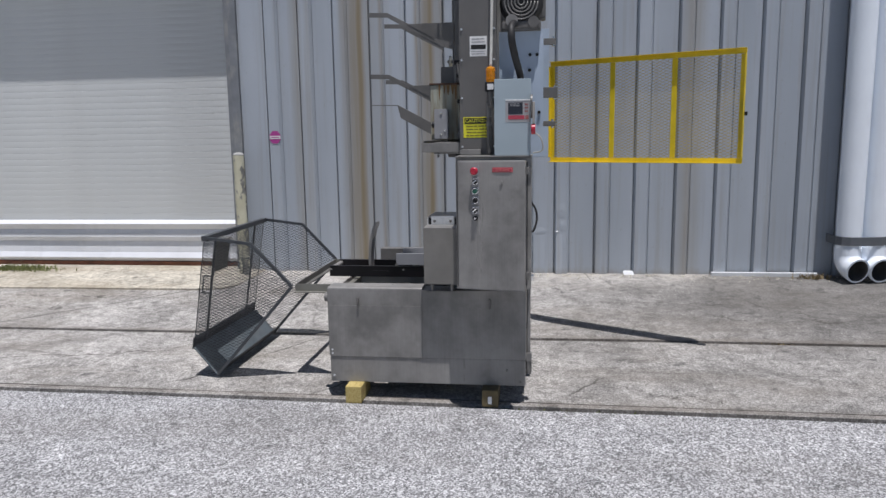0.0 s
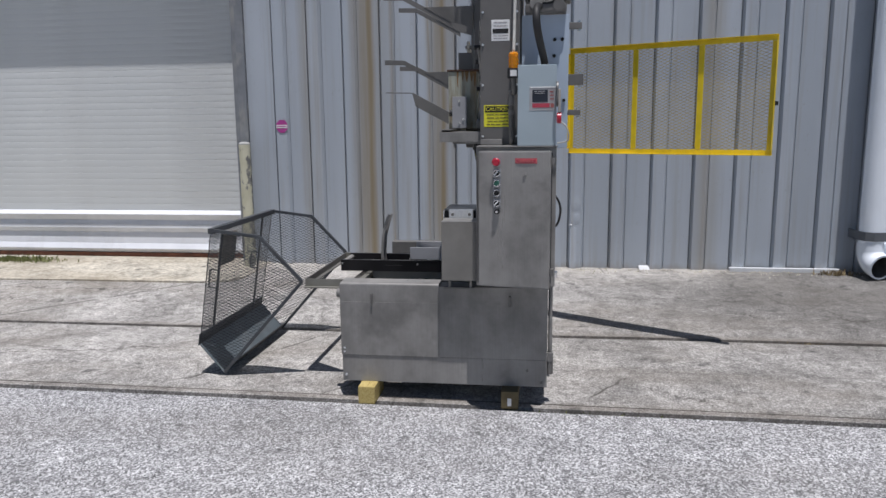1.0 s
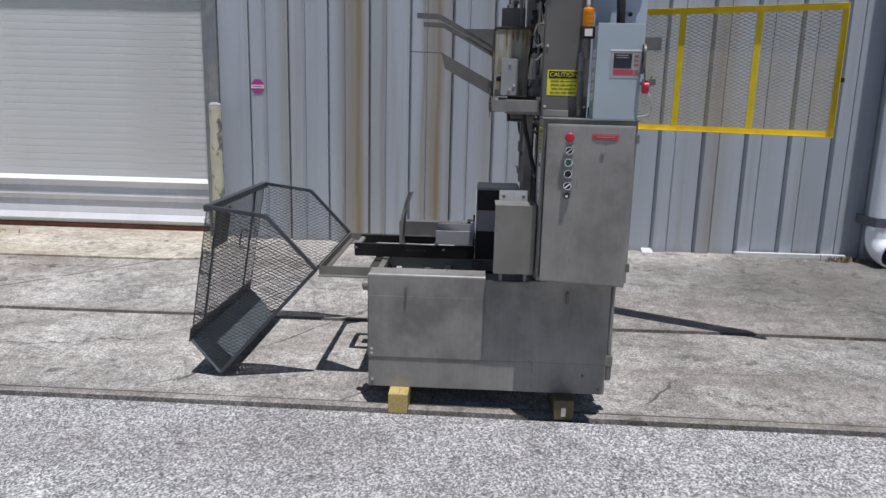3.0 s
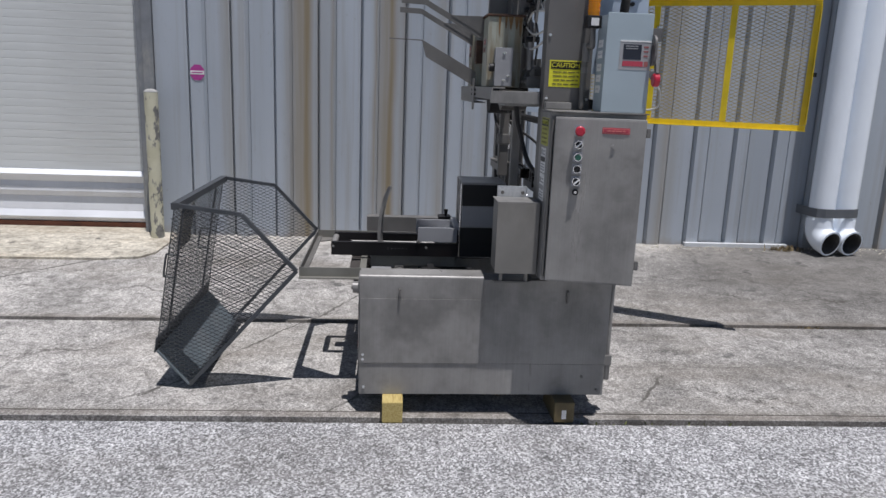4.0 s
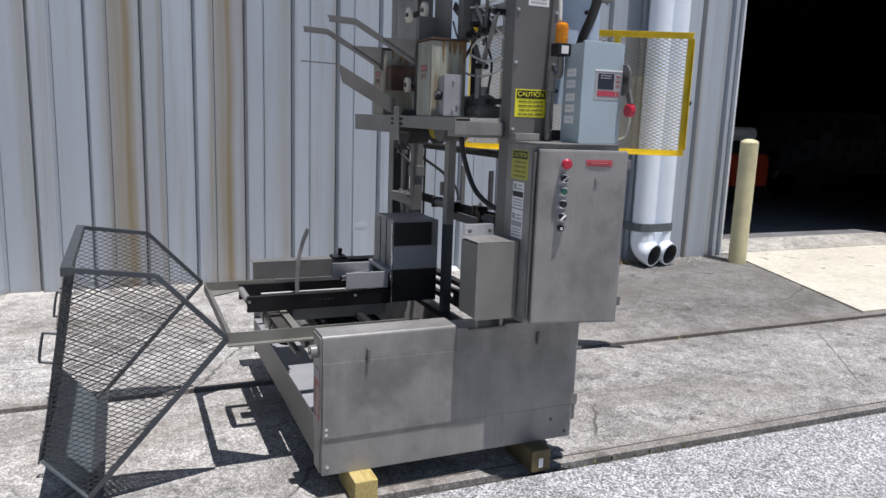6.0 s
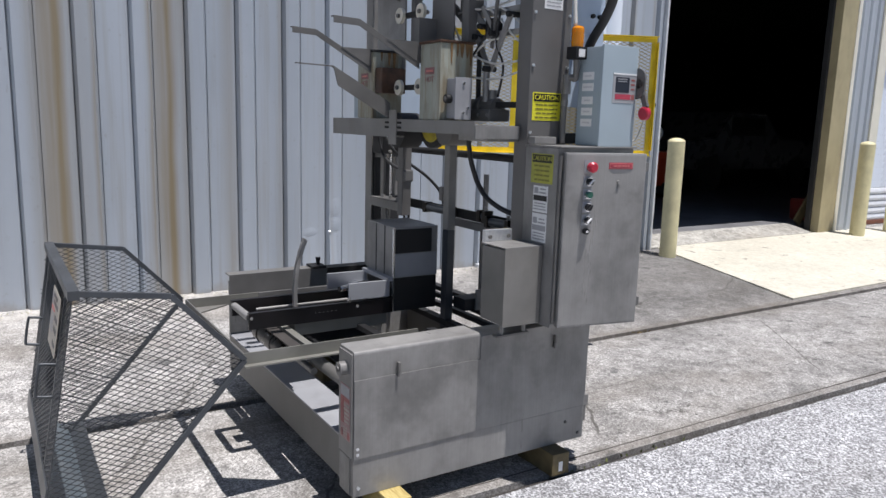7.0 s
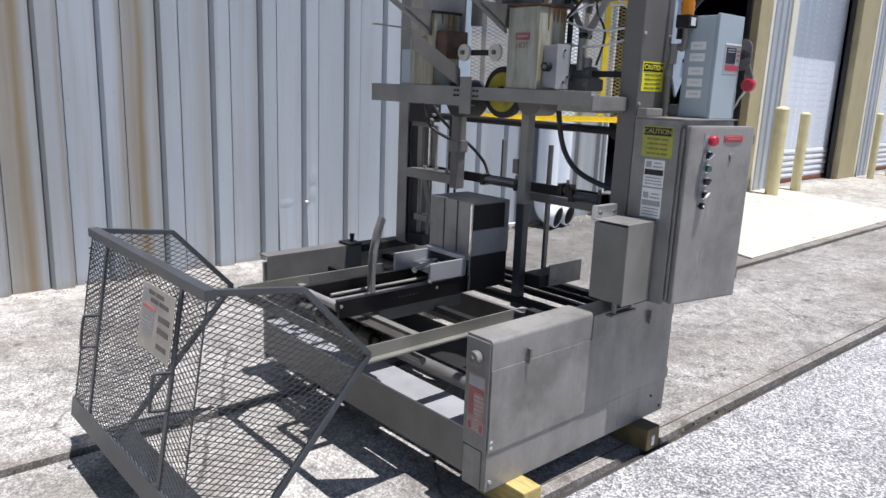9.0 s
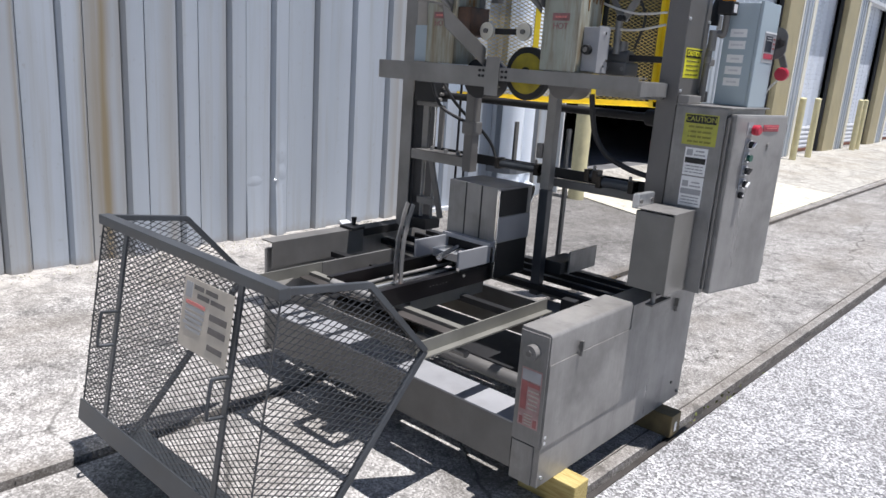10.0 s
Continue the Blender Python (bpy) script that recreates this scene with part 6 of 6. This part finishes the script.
for y0, x0, x1, n in ((4.322, -0.575, -0.465, 5), (4.945, -0.60, -0.48, 3)):
    for i in range(n):
        x = x0 + (x1 - x0) * (i + rng.uniform(0.0, 0.5)) / n
        w, drop = rng.uniform(0.010, 0.026), rng.uniform(0.04, 0.16)
        part("glue_run", prism([(x, 1.795), (x + w, 1.795), (x + w * 0.85, 1.795 - drop * 0.5), (x + w * 0.6, 1.795 - drop), (x + w * 0.35, 1.795 - drop * 0.9), (x + w * 0.15, 1.795 - drop * 0.4)], "y", y0 - 0.003, y0 + 0.001), RUSTGLUE, MACHINE, "brown glue run down a tank")
part("glue_crust", box(-0.61, -0.48, 4.87, 4.943, 1.60, 1.72, 0.008), GLUEDARK, MACHINE)
tb = part("thermostat_box", box(-0.588, -0.516, 4.255, 4.32, 1.486, 1.650, 0.004), SHELFGREY, MACHINE, "small pale thermostat box")
part("box_cover", box(-0.592, -0.512, 4.248, 4.254, 1.483, 1.654, 0.002), SHELFGREY, tb)
part("thermostat_knob", rod((-0.588, 4.292, 1.566), (-0.612, 4.292, 1.566), 0.018, 18), BLACK, tb)
part("knob_cap", rod((-0.612, 4.292, 1.566), (-0.615, 4.292, 1.566), 0.009, 12), STEEL_DARK, tb)
for x, z in ((-0.552, 1.63), (-0.552, 1.51), (-0.53, 1.53)):
    part("bolt", rod((x, 4.243, z), (x, 4.248, z), 0.006, 8), CHROME, tb)
part("tank_box", box(-0.60, -0.50, 5.115, 5.20, 1.482, 1.64, 0.004), BLUEGREY, MACHINE)
part("tank_motor", rod((-0.53, 4.43, 1.44), (-0.41, 4.43, 1.44), 0.070, 32), GREY, MACHINE, "dark pump body under the tank")
part("tank_motor", rod((-0.53, 4.865, 1.425), (-0.42, 4.865, 1.425), 0.085, 32), RUBBER, MACHINE)
wheel = part("tape_wheel", rod((-0.452, 4.665, 1.460), (-0.422, 4.665, 1.460), 0.112, 36), RUBBER, MACHINE, "black rimmed wheel with a yellow hub")
part("wheel_hub", rod((-0.456, 4.665, 1.460), (-0.418, 4.665, 1.460), 0.086, 30), OLDYELLOW, wheel)
part("wheel_boss", rod((-0.470, 4.665, 1.468), (-0.40, 4.665, 1.468), 0.018, 16), BLACK, wheel)


# arms that reach out to the infeed side
def make_arm(y, z, plate_drop, top_fill, tip=-1.06, tiph=0.026):
    bm = prism([(tip, z), (-0.905, z - 0.004), (-0.62, z - 0.155), (-0.62, z - 0.155 - plate_drop), (-0.885, z - 0.012 - plate_drop), (-0.905, z - tiph - 0.004), (tip, z - tiph)], "y", y - 0.002, y + 0.002)
    a = part("infeed_arm", bm, STEEL_DARK, MACHINE, "bent steel infeed arm")
    f = bar((tip, y + 0.014, z), (-0.905, y + 0.014, z - 0.004), 0.030, 0.004)
    bar((-0.905, y + 0.014, z - 0.004), (-0.62, y + 0.014, z - 0.155), 0.030, 0.004, (0, 0, 1), f)
    part("arm_flange", f, STEEL_DARK, a)
    if top_fill:
        part("arm_web", prism([(-0.78, z - 0.072), (-0.47, z - 0.07), (-0.47, z - 0.20), (-0.62, z - 0.16)], "y", y - 0.0045, y - 0.0025), STEEL_DARK, a)


make_arm(4.765, 1.706, 0.075, False, -1.075, 0.004)
make_arm(4.50, 1.879, 0.030, True, -1.02)
make_arm(4.965, 1.879, 0.030, True, -1.02)
make_arm(4.50, 2.245, 0.030, True, -1.02)
make_arm(4.965, 2.245, 0.030, True, -1.02)
# small cream rollers on their cross shafts
for z in (1.957, 1.627):
    for y in (4.83, 4.635):
        r = part("guide_roller", rod((-0.545, y, z), (-0.530, y, z), 0.036, 24), WHEEL, MACHINE, "cream plastic guide roller")
        part("roller_axle", rod((-0.555, y, z), (-0.50, y, z), 0.010, 12), STEEL_DARK, r)
    part("roller_link", box(-0.525, -0.505, 4.66, 4.81, z - 0.012, z + 0.012, 0.002), BLACK, MACHINE)
# plates and posts above the tanks
part("head_plate", box(-0.50, -0.492, 4.42, 4.60, 1.81, 2.7, 0.002), GREY, MACHINE, "grey sheet-metal head plate")
part("head_plate", box(-0.46, -0.452, 4.92, 5.22, 1.62, 2.7, 0.002), STEEL, MACHINE, "grey sheet-metal head plate")
part("head_plate", box(-0.59, -0.47, 4.56, 4.60, 1.81, 1.92, 0.003), STEEL_DARK, MACHINE)
part("head_post", box(-0.475, -0.43, 4.345, 4.395, 1.81, 3.89, 0.004), GREY, MACHINE)
part("head_post", box(-0.44, -0.40, 4.86, 4.90, 1.75, 3.89, 0.004), GREY, MACHINE)
for z, y0, y1, mt in ((1.925, 4.075, 4.46, STEEL), (1.835, 4.075, 4.30, STEEL), (1.548, 4.075, 4.36, BLACK), (2.12, 4.40, 5.30, STEEL_DARK), (1.44, 4.075, 4.33, BLACK)):
    part("tie_bar", box(-0.415, -0.385, y0, y1, z - 0.012, z + 0.012, 0.003), mt, MACHINE)
# levers that hang in a V between the head and the column
for (y0, z0), (y1, z1), w, mt in (((4.525, 1.975), (4.335, 1.825), 0.034, STEEL_DARK), ((4.10, 1.905), (4.25, 1.69), 0.030, STEEL), ((4.46, 2.02), (4.30, 1.87), 0.026, STEEL), ((4.19, 2.0), (4.245, 1.78), 0.024, STEEL_DARK), ((4.335, 1.83), (4.255, 1.69), 0.022, STEEL_DARK), ((4.30, 1.95), (4.215, 1.83), 0.020, STEEL)):
    part("link_arm", bar((-0.435, y0, z0), (-0.42, y1, z1), 0.010, w), mt, MACHINE, "flat steel lever")
for y, z in ((4.335, 1.83), (4.25, 1.695), (4.30, 1.87), (4.215, 1.835), (4.10, 1.90)):
    part("pivot_pin", rod((-0.455, y, z), (-0.395, y, z), 0.012, 12), BLACK, MACHINE)
part("valve_block", box(-0.45, -0.38, 4.37, 4.45, 1.90, 2.02, 0.006), STEEL_DARK, MACHINE)
part("valve_block", box(-0.43, -0.39, 4.215, 4.285, 1.84, 1.90, 0.005), BLACK, MACHINE)
part("air_cylinder", rod((-0.42, 4.333, 1.555), (-0.42, 4.333, 1.775), 0.011, 18), BLACK, MACHINE)
part("air_cylinder", rod((-0.43, 4.262, 1.56), (-0.43, 4.262, 1.71), 0.014, 18), STEEL, MACHINE)
pump = part("glue_pump", box(-0.452, -0.345, 4.20, 4.475, 1.479, 1.530, 0.012), STEEL_DARK, MACHINE, "dark cast pump body behind the tank")
part("pump_barrel", rod((-0.40, 4.21, 1.540), (-0.40, 4.45, 1.540), 0.036, 24), STEEL_DARK, pump)
part("pump_flange", rod((-0.40, 4.30, 1.540), (-0.40, 4.325, 1.540), 0.048, 24), GREY, pump)
part("pump_neck", rod((-0.40, 4.25, 1.56), (-0.40, 4.25, 1.61), 0.020, 18), STEEL, pump)
for y in (4.215, 4.28, 4.35, 4.42):
    part("bolt", rod((-0.458, y, 1.505), (-0.450, y, 1.505), 0.007, 8), STEEL, pump)
for pts, r in ((((-0.455, 4.465, 1.59), (-0.45, 4.42, 1.66), (-0.445, 4.386, 1.72), (-0.44, 4.31, 1.79), (-0.43, 4.25, 1.86)), 0.006), (((-0.44, 4.40, 1.95), (-0.44, 4.38, 1.86), (-0.44, 4.41, 1.76), (-0.44, 4.39, 1.68)), 0.005), (((-0.43, 4.18, 1.92), (-0.43, 4.20, 1.80), (-0.42, 4.16, 1.70), (-0.42, 4.19, 1.58)), 0.005)):
    part("air_hose", hose(pts, r, 8), RUBBER, MACHINE, "thin black air hose")
for pts in (((-0.45, 4.50, 1.90), (-0.45, 4.43, 1.81), (-0.44, 4.348, 1.755), (-0.43, 4.202, 1.714), (-0.41, 4.077, 1.72)),
            ((-0.45, 4.46, 1.735), (-0.44, 4.40, 1.69), (-0.44, 4.342, 1.664), (-0.43, 4.198, 1.652), (-0.41, 4.077, 1.676)),
            ((-0.43, 4.255, 1.935), (-0.425, 4.20, 1.90), (-0.42, 4.13, 1.84), (-0.41, 4.076, 1.797)),
            ((-0.43, 4.18, 1.935), (-0.42, 4.13, 1.91), (-0.41, 4.076, 1.869)),
            ((-0.44, 4.34, 1.765), (-0.435, 4.27, 1.80), (-0.43, 4.20, 1.812), (-0.41, 4.078, 1.804)),
            ((-0.45, 4.46, 1.938), (-0.44, 4.36, 1.945), (-0.43, 4.26, 1.94), (-0.42, 4.08, 1.96)),
            ((-0.44, 4.44, 2.06), (-0.44, 4.36, 1.99), (-0.43, 4.22, 1.985), (-0.42, 4.08, 2.03))):
    part("cable", hose(pts, 0.0046, 8), CABLE, MACHINE, "loose pale cable")

# conveyor and drive box
for y in (4.607, 4.853):
    part("conveyor_side", prism([(y - 0.012, 0.592), (y + 0.012, 0.592), (y + 0.012, 0.600), (y - 0.004, 0.600), (y - 0.004, 0.655), (y + 0.012, 0.655), (y + 0.012, 0.662), (y - 0.012, 0.662)], "x", -1.355, -0.68), JETBLACK, MACHINE, "black conveyor side rail")
part("end_roller", rod((-1.345, 4.62, 0.638), (-1.345, 4.842, 0.638), 0.016, 16), STEEL, MACHINE, "round steel end roller")
# row of six pale holes, each put in as a small steel disc
for k in range(6):
    part("bolt", rod((-1.06 + 0.019 * k, 4.5945, 0.632), (-1.06 + 0.019 * k, 4.595, 0.632), 0.0022, 8), STEEL, MACHINE)
for x in (-1.345, -0.86):
    part("bolt", rod((x, 4.591, 0.640), (x, 4.595, 0.640), 0.0065, 10), STEEL, MACHINE)
part("belt_bed", box(-1.30, -0.68, 4.69, 4.77, 0.600, 0.612, 0.002), RUBBER, MACHINE)
part("belt_strip", box(-1.28, -0.70, 4.70, 4.715, 0.613, 0.619, 0.001), RUSTRED, MACHINE)
part("belt_strip", box(-1.28, -0.70, 4.745, 4.76, 0.613, 0.619, 0.001), ALU, MACHINE)
for y in (4.66, 4.80):
    part("conveyor_rod", rod((-1.26, y, 0.622), (-0.70, y, 0.622), 0.007, 10), STEEL, MACHINE)
part("conveyor_cradle", box(-1.15, -0.70, 4.612, 4.848, 0.535, 0.590, 0.003), GUIDE, MACHINE)
for y, hx in ((4.712, -0.004), (4.752, 0.006)):
    part("hoop", prism([(px + hx, pz) for px, pz in ((-1.112, 0.622), (-1.095, 0.622), (-1.097, 0.70), (-1.089, 0.80), (-1.069, 0.88), (-1.048, 0.935), (-1.062, 0.942), (-1.085, 0.885), (-1.106, 0.80), (-1.114, 0.70))], "y", y - 0.004, y + 0.004), STEEL, MACHINE, "curved flat steel hoop")
for y0, y1 in ((4.588, 4.60), (4.828, 4.84)):
    part("pusher_plate", box(-0.905, -0.70, y0, y1, 0.672, 0.748, 0.002), PLASTIC, MACHINE, "pale blue-grey pusher plate")
part("pusher_body", box(-0.80, -0.70, 4.60, 4.828, 0.665, 0.70, 0.004), ALU, MACHINE)
part("pusher_rod", rod((-0.90, 4.70, 0.70), (-0.74, 4.74, 0.71), 0.014, 12), CHROME, MACHINE)
part("pusher_finger", bar((-0.905, 4.59, 0.665), (-0.86, 4.62, 0.74), 0.012, 0.02), STEEL_DARK, MACHINE)
db = part("drive_box", box(-0.685, -0.455, 4.575, 4.855, 0.755, 0.992, 0.004), STEEL, MACHINE, "grey drive housing with black front panels")
part("drive_box_seam", box(-0.687, -0.6845, 4.668, 4.674, 0.757, 0.99, 0), RUBBER, db)
part("drive_panel", box(-0.682, -0.490, 4.571, 4.5745, 0.872, 0.982, 0.001), BLACK, db)
part("drive_band", box(-0.682, -0.458, 4.5715, 4.5748, 0.760, 0.868, 0.001), PLASTIC, db, "pale grey band")
part("drive_seam", box(-0.687, -0.6845, 4.755, 4.760, 0.757, 0.99, 0), RUBBER, db)
part("drive_plinth", box(-0.684, -0.456, 4.578, 4.852, 0.598, 0.754, 0.003), BLACK, db)
part("drive_flange", box(-0.715, -0.686, 4.58, 4.85, 0.742, 0.76, 0.002), PLASTIC, db)
part("drive_trim", box(-0.692, -0.6855, 4.572, 4.584, 0.60, 0.985, 0.001), CHROME, db)

# pipework on the machine's outfeed end
part("drain_pipe", rod((-0.040, 3.975, 0.24), (-0.040, 3.975, 0.655), 0.011, 12), STEEL, MACHINE)
part("drain_valve", rod((-0.040, 3.975, 0.17), (-0.040, 3.975, 0.25), 0.018, 12), STEEL_DARK, MACHINE)
part("drain_fitting", box(-0.054, -0.022, 3.955, 3.995, 0.24, 0.29, 0.004), STEEL, MACHINE)
part("side_clip", box(-0.054, -0.012, 3.80, 3.83, 0.735, 0.765, 0.003), CHROME, MACHINE)
part("side_hose", hose([(-0.03, 3.97, 1.14), (-0.005, 3.965, 1.10), (0.003, 3.965, 1.05), (-0.010, 3.965, 0.99), (-0.03, 3.97, 0.97)], 0.006, 8), RUBBER, MACHINE)
